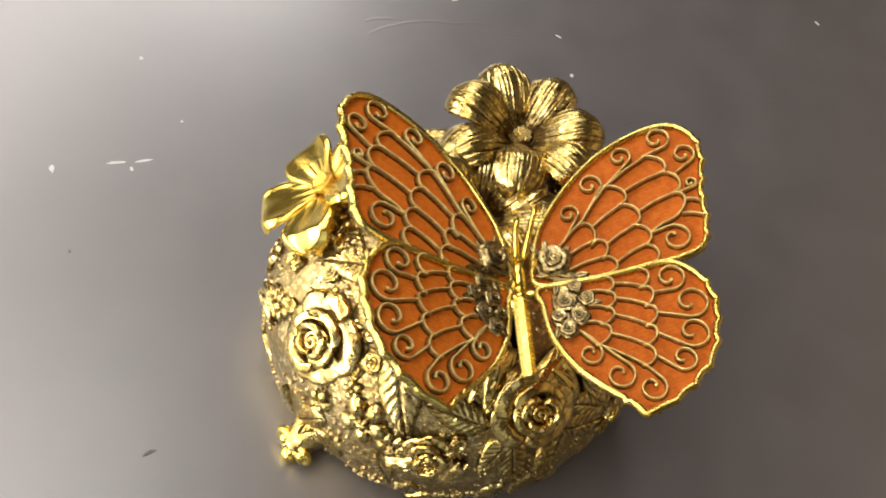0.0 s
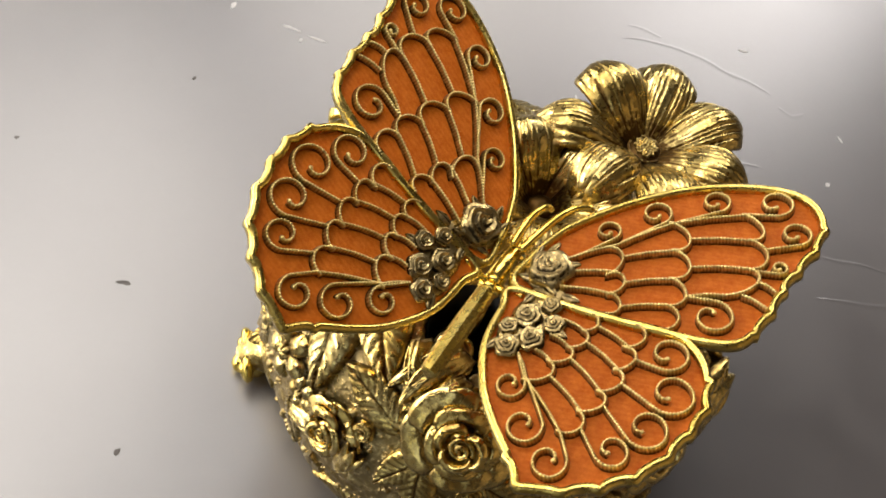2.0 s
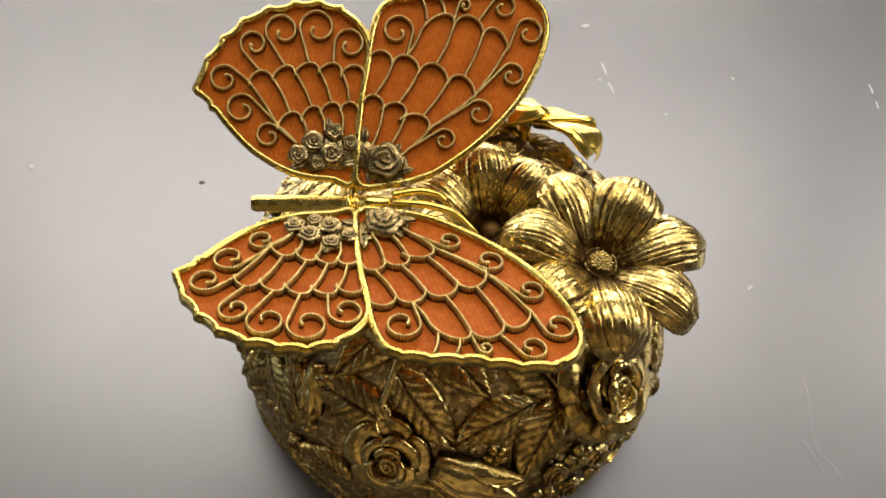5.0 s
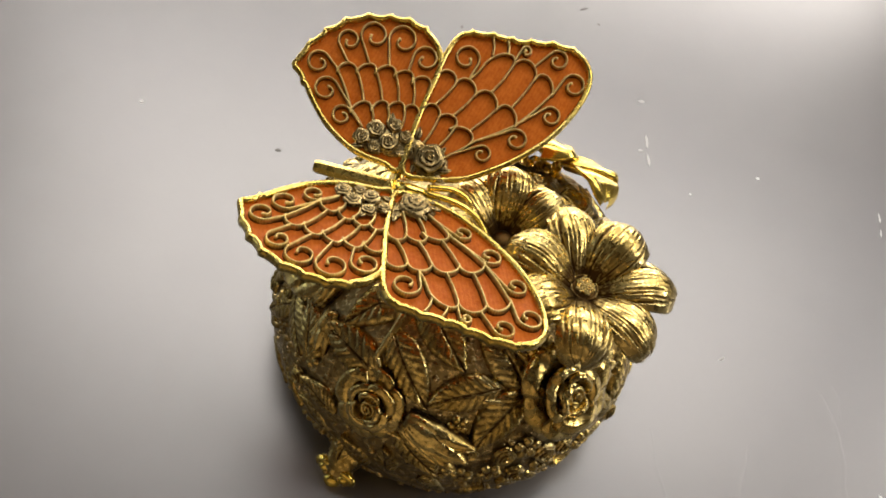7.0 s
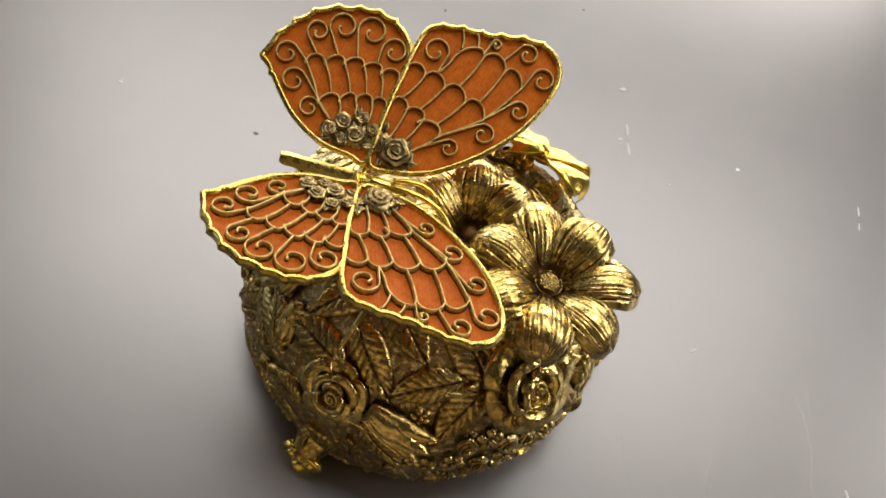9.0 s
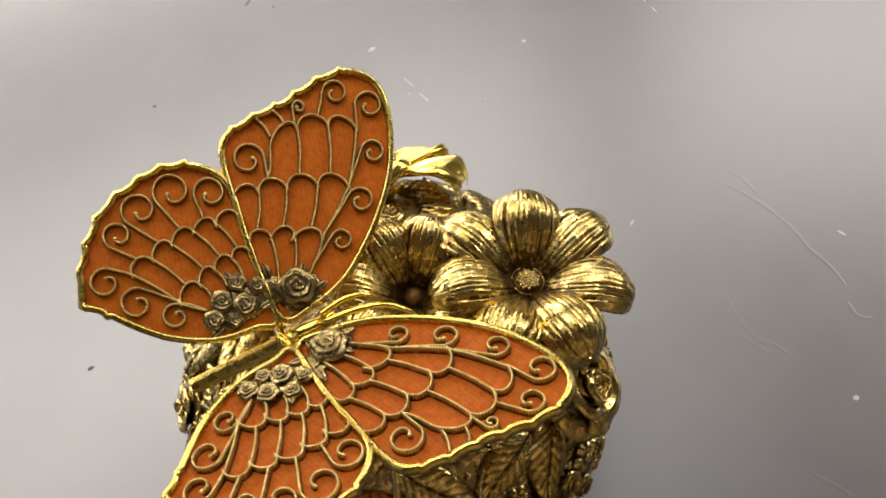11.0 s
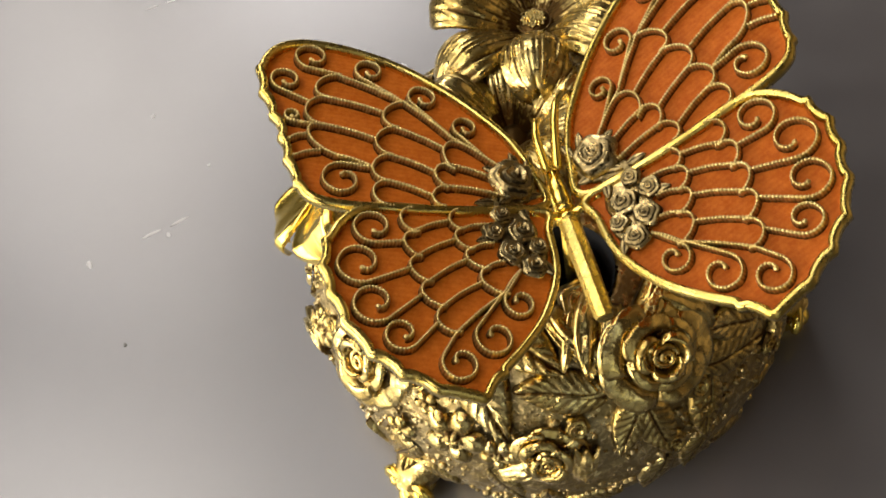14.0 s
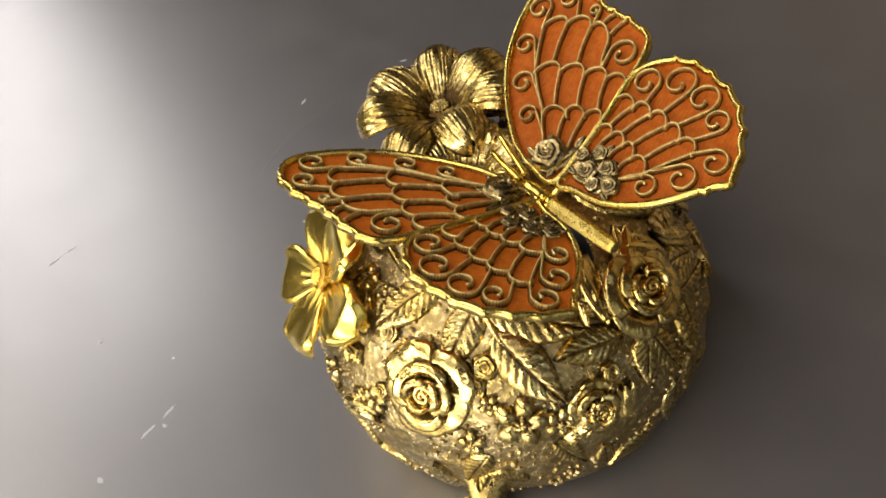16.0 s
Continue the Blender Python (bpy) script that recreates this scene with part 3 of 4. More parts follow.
def bud_where(lean, shift, lift, slim):
    """One smooth petal of a closed bud: a full, convex spindle that bends to one side and ends in a pointed tip, its lip turned up."""
    def where(u, v):
        s = u * 2 - 1
        half = 0.155 * slim * math.sin(math.pi * (0.10 + 0.885 * v ** 0.9)) ** 0.75
        full = math.sin(math.pi * (0.08 + 0.88 * v)) ** 0.6
        lip = max(0.0, 1 - abs(s - 0.72) / 0.28)
        x = shift + lean * v * v + 0.05 * math.sin(v * 3) + s * half
        z = lift + 0.15 * (1 - s * s) ** 0.6 * full + 0.05 * lip * full + 0.09 * v ** 3 + 0.03 * noise.noise(Vector((1.8 * s, 3.5 * v, 9 * shift + 4)))
        return (x, v - 0.5 - 0.06 * abs(lean) * v, z), min(1.0, 0.8 * max(0.0, abs(s) - 0.85) / 0.15 + 0.5 * max(0.0, 1 - v / 0.12))
    return where


bm = bmesh.new()
for spec in ((0.0, 0.0, 0.07, 1.15), (0.17, 0.085, 0.0, 0.95), (-0.12, -0.085, 0.015, 1.0)):
    grid(bm, 22, 22, bud_where(*spec), 0.06)
bud = part("bud_petal", bm, SMOOTH, trinket, "smooth closed bud", scale=1)
BUDS = [(276, 0.490, 111, 0.24), (211, 0.618, -27, 0.17), (163, 0.385, 60, 0.12), (176, 0.40, 10, 0.12), (184, 0.66, -160, 0.20), (181, 0.655, 140, 0.17), (189, 0.635, 200, 0.17),
        (236, 0.72, 20, 0.18), (205, 0.66, 60, 0.16), (335, 0.57, 120, 0.18), (312, 0.66, -20, 0.16), (332, 0.50, 170, 0.16), (226, 0.56, 150, 0.14), (100, 0.36, -110, 0.15)]
for n, (az, z, turn, size) in enumerate(BUDS):
    m = on_body(az, z, turn, size, 0.01)
    if n:
        again(bud, m, trinket)
    else:
        bud.matrix_basis = m

STEMS = [((242, 0.727), (246, 0.677), (247, 0.583), (250, 0.55)), ((78, 0.712), (101, 0.707), (123, 0.700), (139, 0.688), (146, 0.636), (155, 0.539), (158, 0.46)),
         ((289, 0.60), (300, 0.59), (310, 0.59)), ((258, 0.45), (266, 0.45), (270, 0.36)), ((226, 0.50), (228, 0.56), (232, 0.63)), ((172, 0.56), (182, 0.555), (190, 0.57))]
for line in STEMS:
    bm = bmesh.new()
    pts = spline([on_body(a, z, 0, 1, 0.015).translation / U for a, z in line], 6)
    tube(bm, pts, [0.014 - 0.006 * k / len(pts) for k in range(len(pts))], 7)
    part("stem", bm, GOLD, trinket)

bm = bmesh.new()  # fine granulation between the leaves
rnd = random.Random(7)
for _ in range(2600):
    az, z, r = rnd.uniform(0, 360), rnd.uniform(0.07, 0.74), rnd.choice((0.004, 0.006, 0.008, 0.012))
    if noise.noise(Vector((az * 0.05, z * 7, 0))) < -0.12:
        continue
    p = on_body(az, z).translation / U
    if math.hypot(p.x - WELL.x, p.y - WELL.y) < 0.12:
        continue
    bmesh.ops.create_icosphere(bm, subdivisions=1, radius=r * 1.2, matrix=Matrix.Translation(p) @ Matrix.Diagonal((1, 1, 0.5, 1)))
tagged(part("granulation", bm, GROUND, trinket), kind="stuff")


# ---- the feet ----
def foot_mesh():
    bm = bmesh.new()
    tube(bm, spline([(0, 0.03, 0.10), (0, 0.0, 0.075), (0, -0.02, 0.045), (0, -0.025, 0.012), (0, -0.025, 0.001)], 5),
         [0.058, 0.058, 0.057, 0.056, 0.055, 0.054, 0.053, 0.052, 0.051, 0.050, 0.049, 0.048, 0.047, 0.046, 0.045, 0.043, 0.041, 0.038, 0.034, 0.026, 0.014], 14)
    for s in (-1, 1):
        tube(bm, [(s * (0.040 + 0.040 * math.cos(a) * (1 - k / 30)), -0.05, 0.085 + 0.040 * math.sin(a) * (1 - k / 30)) for k, a in ((k, 2.6 - k * 0.35) for k in range(24))],
             [0.015] * 24, 6)
        bmesh.ops.create_icosphere(bm, subdivisions=2, radius=0.022, matrix=Matrix.Translation((s * 0.040, -0.055, 0.085)))
    bmesh.ops.create_icosphere(bm, subdivisions=2, radius=0.034, matrix=Matrix.Translation((0, -0.062, 0.034)))
    return bm


def bracket_mesh():
    bm = bmesh.new()
    def where(u, v):
        a = (u - 0.5) * math.pi * 1.1
        w = (0.24 - 0.185 * v ** 0.6) * (1 + 0.05 * math.cos(9 * a) + 0.04 * math.sin(21 * v))
        return (w * math.sin(a), 0.17 - 0.17 * v - 0.06 * v * math.cos(a) - 0.02 * math.cos(a), 0.30 - 0.21 * v + 0.03 * math.cos(a)), 0.4 * abs(math.sin(v * 18)) ** 6
    grid(bm, 14, 16, where)
    return bm


foot = part("foot", foot_mesh(), BRIGHT, trinket, "scrolled bright gold foot")
bracket = part("bracket", bracket_mesh(), GOLD, foot, "tapered bracket above the foot")
def foot_leaves(f):
    for x, y, z, rx, ry, rz, size in ((0.0, 0.03, 0.238, 42, 0, 180, 0.19), (-0.098, 0.070, 0.232, 42, -42, 160, 0.16), (0.098, 0.070, 0.232, 42, 42, 200, 0.16)):
        again(leaf, Matrix.Translation(Vector((x, y, z)) * U) @ pose(0, 0, 0, rx, ry, 0) @ pose(0, 0, 0, 0, 0, rz) @ Matrix.Scale(size * U, 4), f)
    for x, y, z, size in ((-0.035, -0.050, 0.085, 0.045), (0.038, -0.048, 0.080, 0.042)):
        again(blossom, Matrix.Translation(Vector((x, y, z)) * U) @ pose(0, 0, 0, 62, 0, x * 300) @ Matrix.Scale(size * U, 4), f)


for n, az in enumerate((134, 251, 10)):
    a = radians(az)
    m = Matrix.Translation(Vector((BX + 0.645 * math.cos(a), BY + 0.645 * math.sin(a), 0)) * U) @ pose(0, 0, 0, 0, 0, az + 90)
    if n:
        f = again(foot, m, trinket)
        again(bracket, Matrix(), f)
        foot_leaves(f)
    else:
        foot.matrix_basis = m
        foot_leaves(foot)


# ---- the large flowers ----
def spoon_petal(length, width, lift, hollow, lip):
    """A smooth petal like a spoon: hollow, its rim rolled over at the end, with a few fine ridges at its foot."""
    def where(u, v):
        s = u * 2 - 1
        if v < 0.62:
            half = width * (0.42 + 0.58 * math.sin(math.pi / 2 * v / 0.62) ** 1.3)
        else:
            half = width * max(0.0, 1 - ((v - 0.62) / 0.385) ** 2.8) ** 0.5
        foot = max(0.0, 1 - v / 0.5)
        ridge = abs(math.sin(math.pi * (u * 5 + 0.5)))
        end = max(0.0, v - 0.72) / 0.28
        z = lift * v + hollow * abs(s) ** 2.2 * math.sin(math.pi * min(1.0, 0.2 + 0.8 * v)) - 0.10 * max(0.0, abs(s) - 0.82) / 0.18 - lip * end ** 2.2 + 0.03 * foot * ridge
        z += 0.02 * math.sin(s * 4 + v * 3)
        # darker between the ridges and towards the foot
        return (s * half, 0.13 + length * v, z), min(1.0, 0.8 * foot * (1 - ridge) + 0.3 * max(0.0, 1 - v / 0.2))
    bm = bmesh.new()
    grid(bm, 30, 22, where, 0.05)
    return bm


def arched_petal(length, width, rise, droop, dome, ribs, deep):
    """A petal that rises from the middle, arches over and hangs at its rounded end; convex across, with uneven chased grooves along it."""
    def where(u, v):
        s = u * 2 - 1
        if v < 0.6:
            half = width * (0.36 + 0.64 * math.sin(math.pi / 2 * v / 0.6))
        else:
            half = width * max(0.0, 1 - ((v - 0.6) / 0.405) ** 2.6) ** 0.5
        lane = u * ribs + 0.30 * math.sin(v * 3.2 + u * 6) + 0.18 * math.sin(u * 17)
        k = round(lane)
        own = 0.25 + 0.75 * abs(math.sin(k * 12.9 + 1.3))
        groove = own * math.exp(-((lane - k) / 0.19) ** 2) * (1 - s ** 8) * (0.55 + 0.45 * math.sin(v * 6 + k * 2.4))
        y = 0.13 + length * v - 0.05 * (1 - abs(s)) ** 3 * max(0.0, v - 0.85) / 0.15
        z = rise * math.sin(v * 2.1) - droop * v ** 3 - dome * s * s * (0.35 + 0.65 * v) - deep * groove * math.sin(math.pi * min(1.0, 0.15 + v * 0.8))
        # darker in the grooves and towards the petal's foot
        return (s * half, y, z), min(1.0, 1.05 * groove * (1.1 - 0.6 * v) + 0.95 * max(0.0, 1 - v / 0.26))
    bm = bmesh.new()
    grid(bm, 84, 26, where, 0.04)
    return bm


def flower(p, n, toward, size, count, petal_bm, mat, label, wobble, seeds=46, head=0.0):
    bm = bmesh.new()
    bmesh.ops.create_uvsphere(bm, u_segments=20, v_segments=10, radius=0.18, matrix=Matrix.Translation((0, 0, head)) @ Matrix.Diagonal((1, 1, 0.55, 1)))
    lay = patina_shade_layer(bm)
    # the dome below the seeds is coloured dark all over
    for v in bm.verts:
        v[lay] = 1.0
    for k in range(seeds):  # the seed head
        a, r = k * 2.39996, 0.118 * math.sqrt((k + 0.5) / seeds)
        bmesh.ops.create_icosphere(bm, subdivisions=1, radius=0.021, matrix=Matrix.Translation((r * math.cos(a), r * math.sin(a), 0.008 + head + 0.099 * math.sqrt(1 - (r / 0.18) ** 2))))
    if seeds:
        tube(bm, [(0.168 * math.cos(k * 0.2618), 0.168 * math.sin(k * 0.2618), 0.052 + head) for k in range(25)], 0.013, 7)  # the ring round the seeds
        bm.verts.ensure_lookup_table()
        for v in bm.verts[-175:]:
            v[lay] = 0.6
    tube(bm, [(0, 0, 0.05 + head), (0, 0, -0.4), (0, 0, -0.9)], 0.09, 8)
    f = part("flower", bm, mat, trinket, label, scale=1)
    f.matrix_basis = facing(p, n, toward, size)
    first = None
    for k in range(count):
        m = pose(0, 0, 0.045 * (k % 2), wobble * math.sin(k * 2.1), 2.5 * math.sin(k * 3.7), 360 * k / count + 3 * math.sin(k * 5.3)) @ Matrix.Diagonal((1 + 0.06 * math.sin(k * 1.7), 1 + 0.05 * math.cos(k * 2.9), 1, 1))
        if first is None:
            first = part("petal", petal_bm, mat, f, scale=1)
            first.matrix_basis = m
        else:
            again(first, m, f)
    return f


flower((0.512, -0.084, 0.815), (0.08, 0.05, 1.0), (0.961, 0.276, 0), 0.258, 7, arched_petal(0.98, 0.335, 0.45, 0.19, 0.20, 11, 0.036), GOLD, "open flower with ribbed petals", 4)
flower((0.355, 0.515, 0.622), (0.19, 0.72, 0.66), (-0.979, 0.187, 0.078), 0.228, 5, spoon_petal(0.98, 0.45, 0.24, 0.16, 0.24), BRIGHT, "open flower with smooth bright petals", 5, 40, 0.09)
flower((0.23, 0.04, 0.752), (0.02, 0.02, 1.0), (-0.26, -0.97, 0), 0.215, 7, arched_petal(0.92, 0.36, 0.60, 0.06, 0.14, 10, 0.036), GOLD, "cupped flower with ribbed petals under the butterfly", 5, 0)

# ---- the butterfly ----
ROD = Vector((0.998, 0.060, -0.020)).normalized()
HINGE = Vector((-0.142, -0.013, 0.937))
LIFT = 21.0
UP = (Vector((0, 0, 1)) - ROD * ROD.z).normalized()
ACROSS = Vector((0, 0, 1)).cross(ROD).normalized()


def wing_frame(side):
    """x along the butterfly's body towards its head, y outwards over the wing, z off the wing's upper face."""
    across = ACROSS * side
    y = (math.cos(radians(LIFT)) * across + math.sin(radians(LIFT)) * UP).normalized()
    z = ROD.cross(y) * side
    h = HINGE - across * 0.037
    return Matrix(((ROD.x * U, y.x * U, z.x * U, h.x * U), (ROD.y * U, y.y * U, z.y * U, h.y * U), (ROD.z * U, y.z * U, z.z * U, h.z * U), (0, 0, 0, 1)))


FORE = [(0.014, 0.094), (0.10, 0.087), (0.165, 0.102), (0.228, 0.131), (0.33, 0.208), (0.42, 0.304), (0.477, 0.405), (0.505, 0.50), (0.494, 0.562), (0.448, 0.602),
        (0.385, 0.610), (0.318, 0.600), (0.255, 0.588), (0.195, 0.586), (0.13, 0.578), (0.080, 0.558), (0.055, 0.505), (0.039, 0.415), (0.022, 0.285)]
HIND = [(0.016, 0.27), (0.040, 0.430), (0.020, 0.497), (-0.035, 0.541), (-0.098, 0.557), (-0.167, 0.547), (-0.243, 0.524), (-0.307, 0.474),
        (-0.350, 0.420), (-0.390, 0.332), (-0.348, 0.281), (-0.299, 0.220), (-0.238, 0.162), (-0.146, 0.112), (-0.05, 0.098), (0.004, 0.096)]


def outline(pts, first, last, cusps, depth):
    """A closed smooth line through pts, scalloped into small outward points between two of them."""
    per = 10
    line = spline([(x, y, 0) for x, y in pts], per, closed=True)
    out = []
    for i, p in enumerate(line):
        s = (i / per - first) / (last - first)
        if 0 <= s <= 1:
            d = line[(i + 1) % len(line)] - line[i - 1]
            n = Vector((d.y, -d.x, 0)).normalized()
            p = p + n * depth * ((1 - abs(math.sin(math.pi * cusps * s))) ** 1.6 - 0.25)
        out.append(p)
    return out


def rim_mesh(line):
    """A flat-topped rail along a closed line, higher than the enamel."""
    bm = bmesh.new()
    lay = patina_shade_layer(bm)
    rings = []
    for i, p in enumerate(line):
        d = (line[(i + 1) % len(line)] - line[i - 1]).normalized()
        n = Vector((d.y, -d.x, 0))
        rings.append([bm.verts.new(p + n * a + Vector((0, 0, b))) for a, b in
                      ((0.0095, -0.009), (0.0105, 0.004), (0.007, 0.013), (0.0, 0.016), (-0.006, 0.012), (-0.008, 0.0), (-0.008, -0.009))])
    for i, a in enumerate(rings):
        b = rings[(i + 1) % len(rings)]
        for k in range(7):
            bm.faces.new((a[k], b[k], b[(k + 1) % 7], a[(k + 1) % 7]))
    return bm


def wire(name, pts, radius, parent, ends=False):
    """A ridge that stands on the enamel: patinated upright sides, a spread foot coloured as the shade beside it, a
    rounded bright top with a row of fine beads.
    """
    bm = bmesh.new()
    lay = patina_shade_layer(bm)
    line = [pts[0]]  # points at an even, close spacing
    for p, q in zip(pts, pts[1:]):
        n = max(1, round((q - p).length / 0.0017))
        line += [p.lerp(q, (k + 1) / n) for k in range(n)]
    rings, run = [], 0.0
    for i, p in enumerate(line):
        q = line[min(i + 1, len(line) - 1)]
        d = (line[min(i + 2, len(line) - 1)] - line[max(i - 2, 0)]).normalized()
        n = Vector((d.y, -d.x, 0))
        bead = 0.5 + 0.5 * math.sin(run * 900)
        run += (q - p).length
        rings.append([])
        # the full dark at the foot paints the shade the wire casts
        for a, b, darkness in ((1.40, -0.005, 1.0), (0.92 + 0.16 * bead, 0.008, 0.15), (0.52 + 0.16 * bead, 0.0135, 0.0), (0, 0.0150, 0), (-0.52 - 0.16 * bead, 0.0135, 0.0), (-0.92 - 0.16 * bead, 0.008, 0.15), (-1.40, -0.005, 1.0)):
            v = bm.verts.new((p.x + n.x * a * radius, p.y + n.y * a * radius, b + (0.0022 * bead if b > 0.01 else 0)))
            v[lay] = min(1.0, darkness + (0.34 * (1 - bead) ** 2 if b > 0 else 0))
            rings[-1].append(v)
    for a, b in zip(rings, rings[1:]):
        for k in range(6):
            bm.faces.new((a[k], b[k], b[k + 1], a[k + 1]))
    bm.faces.new(rings[0])
    bm.faces.new(rings[-1][::-1])
    if ends:
        bmesh.ops.create_icosphere(bm, subdivisions=2, radius=radius * 1.5, matrix=Matrix.Translation((pts[-1].x, pts[-1].y, 0.010)))
    return part(name, bm, WIRE, parent, scale=1)


def arc(a, b, tip):
    """A half round from a to b whose outermost point is tip."""
    a, b, tip = (Vector((*q, 0)) for q in (a, b, tip))
    half, axis = (b - a) / 2, (tip - (a + b) / 2).normalized()
    deep = half.length * 1.05
    mid = tip - axis * deep
    mid = (a + b) / 2 + axis * (mid - (a + b) / 2).dot(axis)
    return [a] + [mid - half * math.cos(t) + axis * deep * math.sin(t) for t in (math.pi * k / 20 for k in range(21))] + [b]


def scroll(centre, radius, stem, turning):
    """A stem that runs up to a circle round centre and rolls up into a spiral there."""
    c, s = Vector((*centre, 0)), Vector((*stem, 0))
    d = s - c
    a0 = math.atan2(d.y, d.x) + turning * math.acos(min(0.95, radius / d.length))
    touch = c + radius * Vector((math.cos(a0), math.sin(a0), 0))
    pts = [s, s.lerp(touch, 0.5)]
    for k in range(24):
        t = k / 23
        a, r = a0 + turning * t * 6.9, radius * (1 - 0.72 * max(0.0, t - 0.25) / 0.75)
        pts.append(c + r * Vector((math.cos(a), math.sin(a), 0)) + d.normalized() * radius * 0.12 * t)
    return spline(pts, 2)


FORE_ROWS = [  # for each row: the joints and, between them, the tips of the scales
    ([(0.028, 0.300), (0.080, 0.288), (0.138, 0.272), (0.205, 0.238)], [(0.056, 0.316), (0.118, 0.297), (0.180, 0.264)]),
    ([(0.036, 0.400), (0.101, 0.398), (0.170, 0.384), (0.245, 0.358), (0.315, 0.322)], [(0.072, 0.435), (0.138, 0.424), (0.214, 0.402), (0.287, 0.371)]),
    ([(0.172, 0.484), (0.260, 0.505), (0.338, 0.490), (0.402, 0.453)], [(0.230, 0.538), (0.303, 0.535), (0.375, 0.500)])]
FORE_LINES = [((0.050, 0.18), (0.080, 0.288)), ((0.095, 0.18), (0.138, 0.272)), ((0.125, 0.16), (0.205, 0.238)), ((0.056, 0.316), (0.101, 0.398)),
              ((0.118, 0.297), (0.170, 0.384)), ((0.180, 0.264), (0.245, 0.358)), ((0.205, 0.238), (0.315, 0.322)), ((0.138, 0.424), (0.172, 0.484)),
              ((0.214, 0.402), (0.260, 0.505)), ((0.287, 0.371), (0.338, 0.490)), ((0.315, 0.322), (0.402, 0.453)), ((0.190, 0.522), (0.178, 0.580)),
              ((0.236, 0.538), (0.226, 0.580))]
FORE_SCROLLS = [((0.235, 0.203), 0.027, (0.140, 0.175), -1), ((0.326, 0.276), 0.033, (0.215, 0.243), -1), ((0.412, 0.378), 0.031, (0.325, 0.332), -1),
                ((0.460, 0.495), 0.037, (0.402, 0.447), -1), ((0.393, 0.562), 0.032, (0.325, 0.522), -1), ((0.290, 0.564), 0.016, (0.262, 0.528), -1),
                ((0.113, 0.490), 0.041, (0.138, 0.425), 1)]
HIND_ROWS = [
    ([(-0.189, 0.232), (-0.128, 0.254), (-0.081, 0.270), (-0.031, 0.279), (0.016, 0.280)], [(-0.158, 0.266), (-0.103, 0.283), (-0.054, 0.294), (-0.008, 0.296)]),
    ([(-0.263, 0.345), (-0.204, 0.358), (-0.147, 0.372), (-0.086, 0.380), (-0.029, 0.378), (0.031, 0.377)],
     [(-0.236, 0.373), (-0.172, 0.388), (-0.112, 0.398), (-0.050, 0.398), (0.004, 0.394)])]
HIND_LINES = [((-0.14, 0.185), (-0.189, 0.232)), ((-0.115, 0.205), (-0.128, 0.254)), ((-0.07, 0.22), (-0.081, 0.270)), ((-0.025, 0.22), (-0.031, 0.279)), ((-0.158, 0.266), (-0.204, 0.358)),
              ((-0.103, 0.283), (-0.147, 0.372)), ((-0.054, 0.294), (-0.086, 0.380)), ((-0.008, 0.296), (-0.029, 0.378)), ((-0.189, 0.232), (-0.263, 0.345))]
HIND_SCROLLS = [((-0.008, 0.450), 0.040, (-0.050, 0.398), -1), ((-0.090, 0.492), 0.046, (-0.112, 0.398), -1), ((-0.180, 0.482), 0.043, (-0.172, 0.388), -1),
                ((-0.252, 0.445), 0.034, (-0.236, 0.373), -1), ((-0.325, 0.350), 0.036, (-0.263, 0.345), 1), ((-0.280, 0.273), 0.038, (-0.189, 0.236), 1),
                ((-0.211, 0.205), 0.031, (-0.140, 0.185), 1)]
ROOT_ROSES = [(0.081, 0.142, 0.046), (-0.135, 0.156, 0.025), (-0.098, 0.191, 0.027), (-0.051, 0.158, 0.029), (-0.046, 0.217, 0.022), (-0.089, 0.135, 0.020), (-0.005, 0.19, 0.02)]
ROOT_LEAVES = [(0.138, 0.122, -75), (0.112, 0.176, -30), (0.035, 0.165, 30), (0.03, 0.215, 0), (-0.005, 0.135, 100), (-0.14, 0.125, 110), (-0.06, 0.235, 10), (0.045, 0.105, 170), (0.13, 0.09, -110)]

wing = tagged(new("wing"), "orange enamelled wing with gilt filigree")
wing.parent = trinket
wing.matrix_basis = wing_frame(1)
for pts, args in ((FORE, (9.3, 14.3, 5, 0.008)), (HIND, (3.0, 10.0, 8, 0.010))):
    line = outline(pts, *args)
    part("rim", rim_mesh(line), RIM, wing, scale=1)
    bm = bmesh.new()
    top = [bm.verts.new((p.x, p.y, -0.003)) for p in line]
    low = [bm.verts.new((p.x, p.y, -0.008)) for p in line]
    bm.faces.new(top[::-1])
    for k in range(len(top)):
        bm.faces.new((top[k], low[k], low[(k + 1) % len(top)], top[(k + 1) % len(top)]))
    bmesh.ops.recalc_face_normals(bm, faces=bm.faces)
    part("enamel_panel", bm, ENAMEL, wing, "orange enamel", smooth=False, scale=1)
for rows in (FORE_ROWS, HIND_ROWS):
    for joints, tips in rows:
        for a, b, tip in zip(joints, joints[1:], tips):
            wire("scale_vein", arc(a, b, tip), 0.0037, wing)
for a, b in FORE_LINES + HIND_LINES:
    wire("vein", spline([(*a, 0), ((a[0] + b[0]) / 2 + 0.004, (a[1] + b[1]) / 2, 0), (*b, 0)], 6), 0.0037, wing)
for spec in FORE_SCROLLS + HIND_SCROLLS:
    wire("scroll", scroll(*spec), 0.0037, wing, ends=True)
bm = bmesh.new()
grid(bm, 8, 18, leaf_where)
root_leaf = part("root_leaf", bm, PEWTER, wing, scale=1)
root_rose = part("root_rose", small_rose(), PEWTER, wing, scale=1)
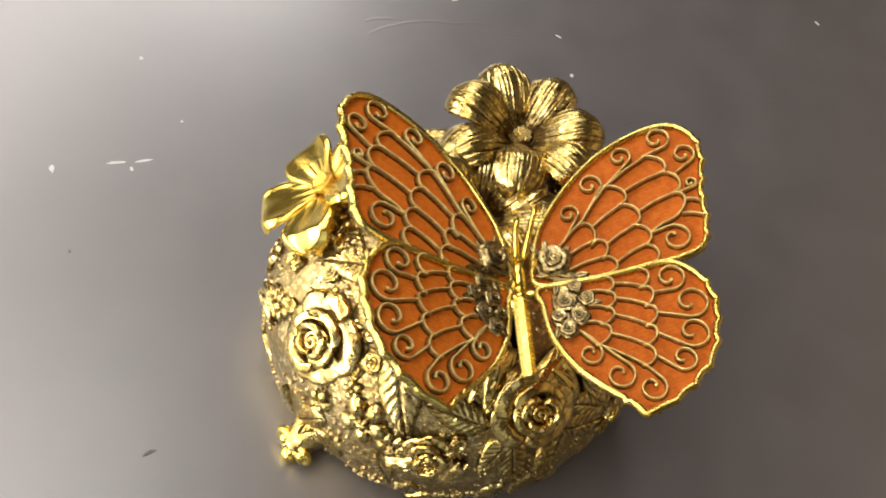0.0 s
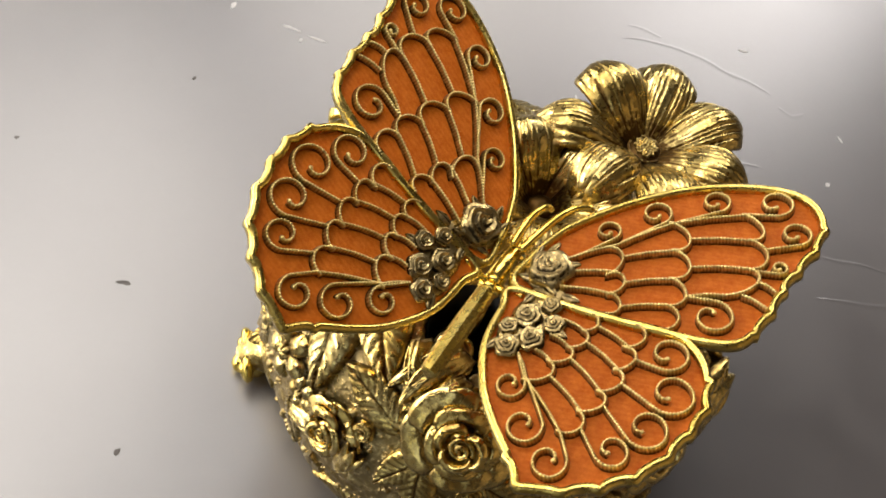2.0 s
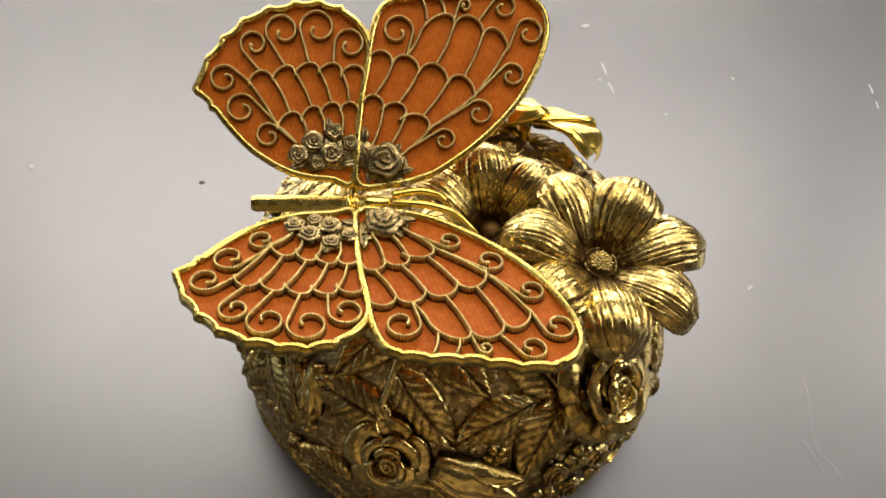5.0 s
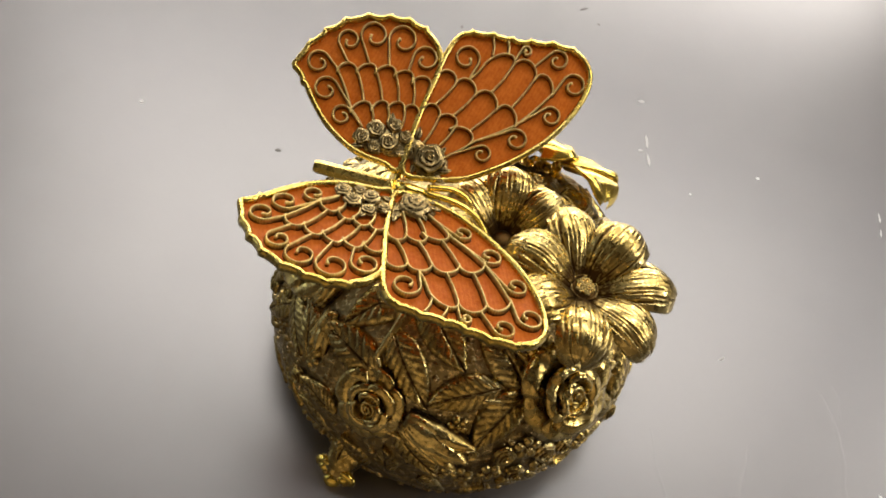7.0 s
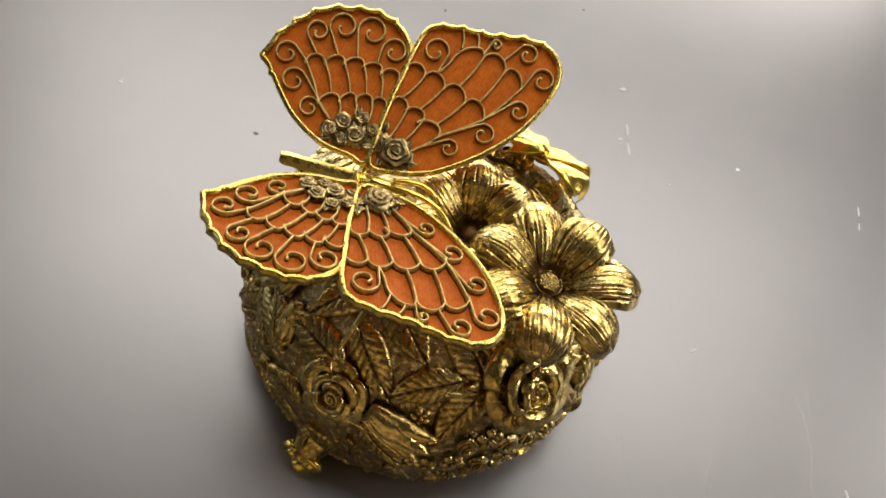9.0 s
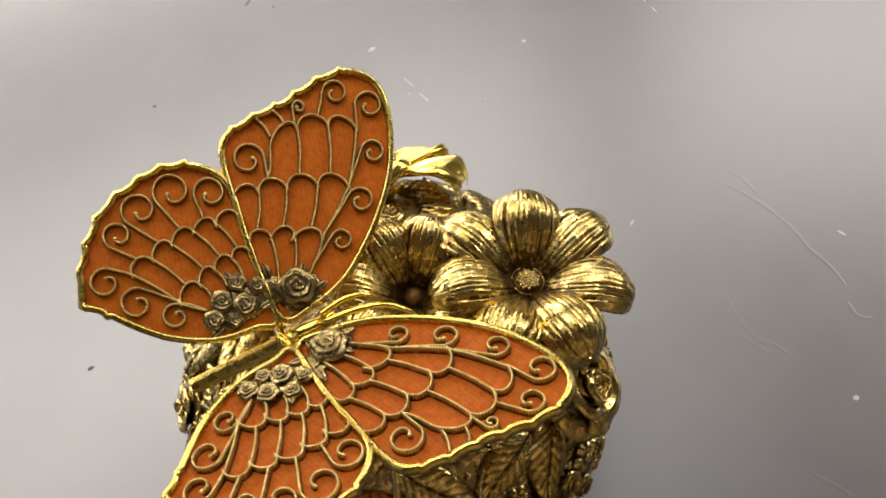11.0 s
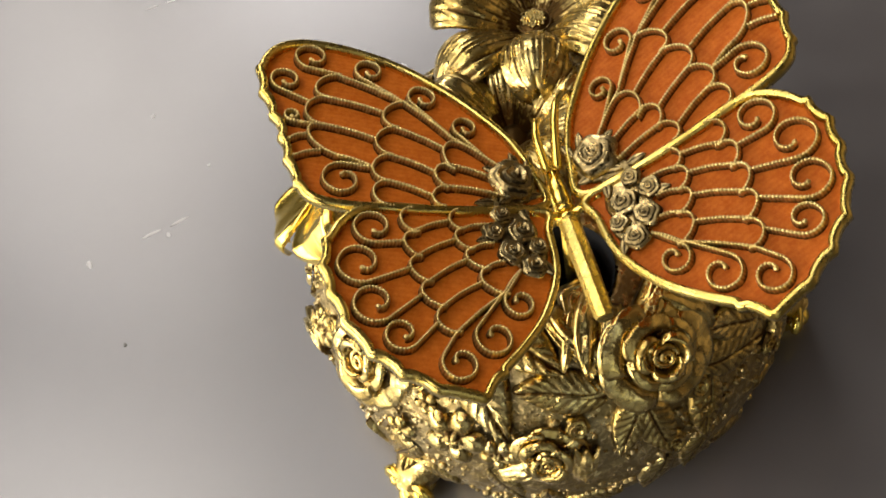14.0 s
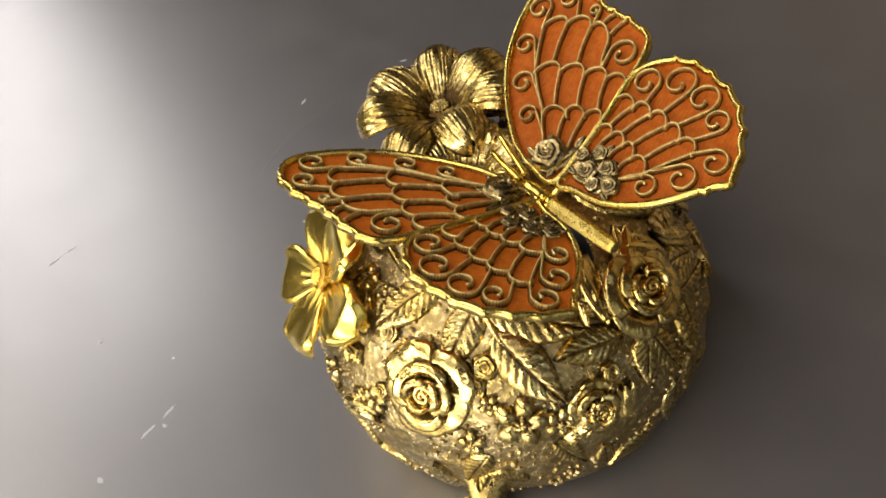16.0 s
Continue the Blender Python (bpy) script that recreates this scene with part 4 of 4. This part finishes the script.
for n, (x, y, size) in enumerate(ROOT_ROSES):
    m = Matrix.Translation((x, y, 0.012)) @ pose(0, 0, 0, 0, 0, n * 50) @ Matrix.Scale(size * 1.1, 4)
    if n:
        again(root_rose, m, wing)
    else:
        root_rose.matrix_basis = m
for n, (x, y, turn) in enumerate(ROOT_LEAVES):
    m = Matrix.Translation((x, y, 0.012)) @ pose(0, 0, 0, 0, 0, turn) @ Matrix.Scale(0.042, 4)
    if n:
        again(root_leaf, m, wing)
    else:
        root_leaf.matrix_basis = m
bm = bmesh.new()  # the leafy plate below the root roses
for x, y, r in ((0.085, 0.135, 0.06), (0.02, 0.165, 0.045), (-0.04, 0.165, 0.055), (-0.09, 0.155, 0.05)):
    bmesh.ops.create_uvsphere(bm, u_segments=16, v_segments=6, radius=r, matrix=Matrix.Translation((x, y, 0.003)) @ Matrix.Diagonal((1, 0.85, 0.12, 1)))
part("root_plate", bm, PEWTER, wing, scale=1)
wing_2 = tagged(new("wing"), "orange enamelled wing with gilt filigree")
wing_2.parent = trinket
wing_2.matrix_basis = wing_frame(-1)
for o in list(wing.children):
    c = again(o, o.matrix_basis.copy(), wing_2)
    if "label" in o:
        tagged(c, o["label"])

bm = bmesh.new()
tube(bm, [HINGE + ROD * k for k in (-0.252, -0.25, -0.24, -0.1, -0.01)], [0.013, 0.018, 0.021, 0.023, 0.022], 8)
abdomen = part("abdomen", bm, RIM, trinket, "faceted antique gold butterfly body", smooth=False)
bm = bmesh.new()
tube(bm, [HINGE + ROD * k + UP * 0.006 for k in (0.018, 0.06, 0.11, 0.118, 0.130, 0.142, 0.148)], [0.022, 0.022, 0.018, 0.012, 0.015, 0.012, 0.004], 10)
part("head", bm, BRIGHT, abdomen)
for k in (-0.008, 0.012):
    bm = bmesh.new()
    tube(bm, [HINGE + ROD * (k + d) for d in (-0.006, 0, 0.006)], [0.024, 0.027, 0.024], 12)
    part("band", bm, BRIGHT, abdomen)
for line in (((-0.04, 0.004, 0.965), (0.03, 0.008, 0.985), (0.08, 0.0, 0.980), (0.105, -0.012, 0.955)),
             ((-0.04, -0.018, 0.965), (0.05, -0.035, 0.990), (0.12, -0.055, 0.985), (0.17, -0.085, 0.95), (0.185, -0.10, 0.89))):
    bm = bmesh.new()
    pts = spline(line, 6)
    tube(bm, pts, [0.0105 - 0.003 * k / len(pts) for k in range(len(pts))], 8)
    part("antenna", bm, BRIGHT, abdomen)
bm = bmesh.new()
tube(bm, [HINGE + Vector((0.0, 0, -0.02)), HINGE + Vector((0.0, 0, -0.2)), HINGE + Vector((0, 0, -0.40))], 0.016, 8)
part("post", bm, BRIGHT, abdomen)
for s in (1, -1):
    bm = bmesh.new()
    tube(bm, spline([HINGE + ROD * 0.004, HINGE + ROD * 0.004 + ACROSS * s * 0.03 + UP * 0.008, HINGE + ROD * 0.004 + ACROSS * s * 0.075 + UP * 0.04], 4), 0.010, 8)
    part("hinge_pin", bm, BRIGHT, abdomen)
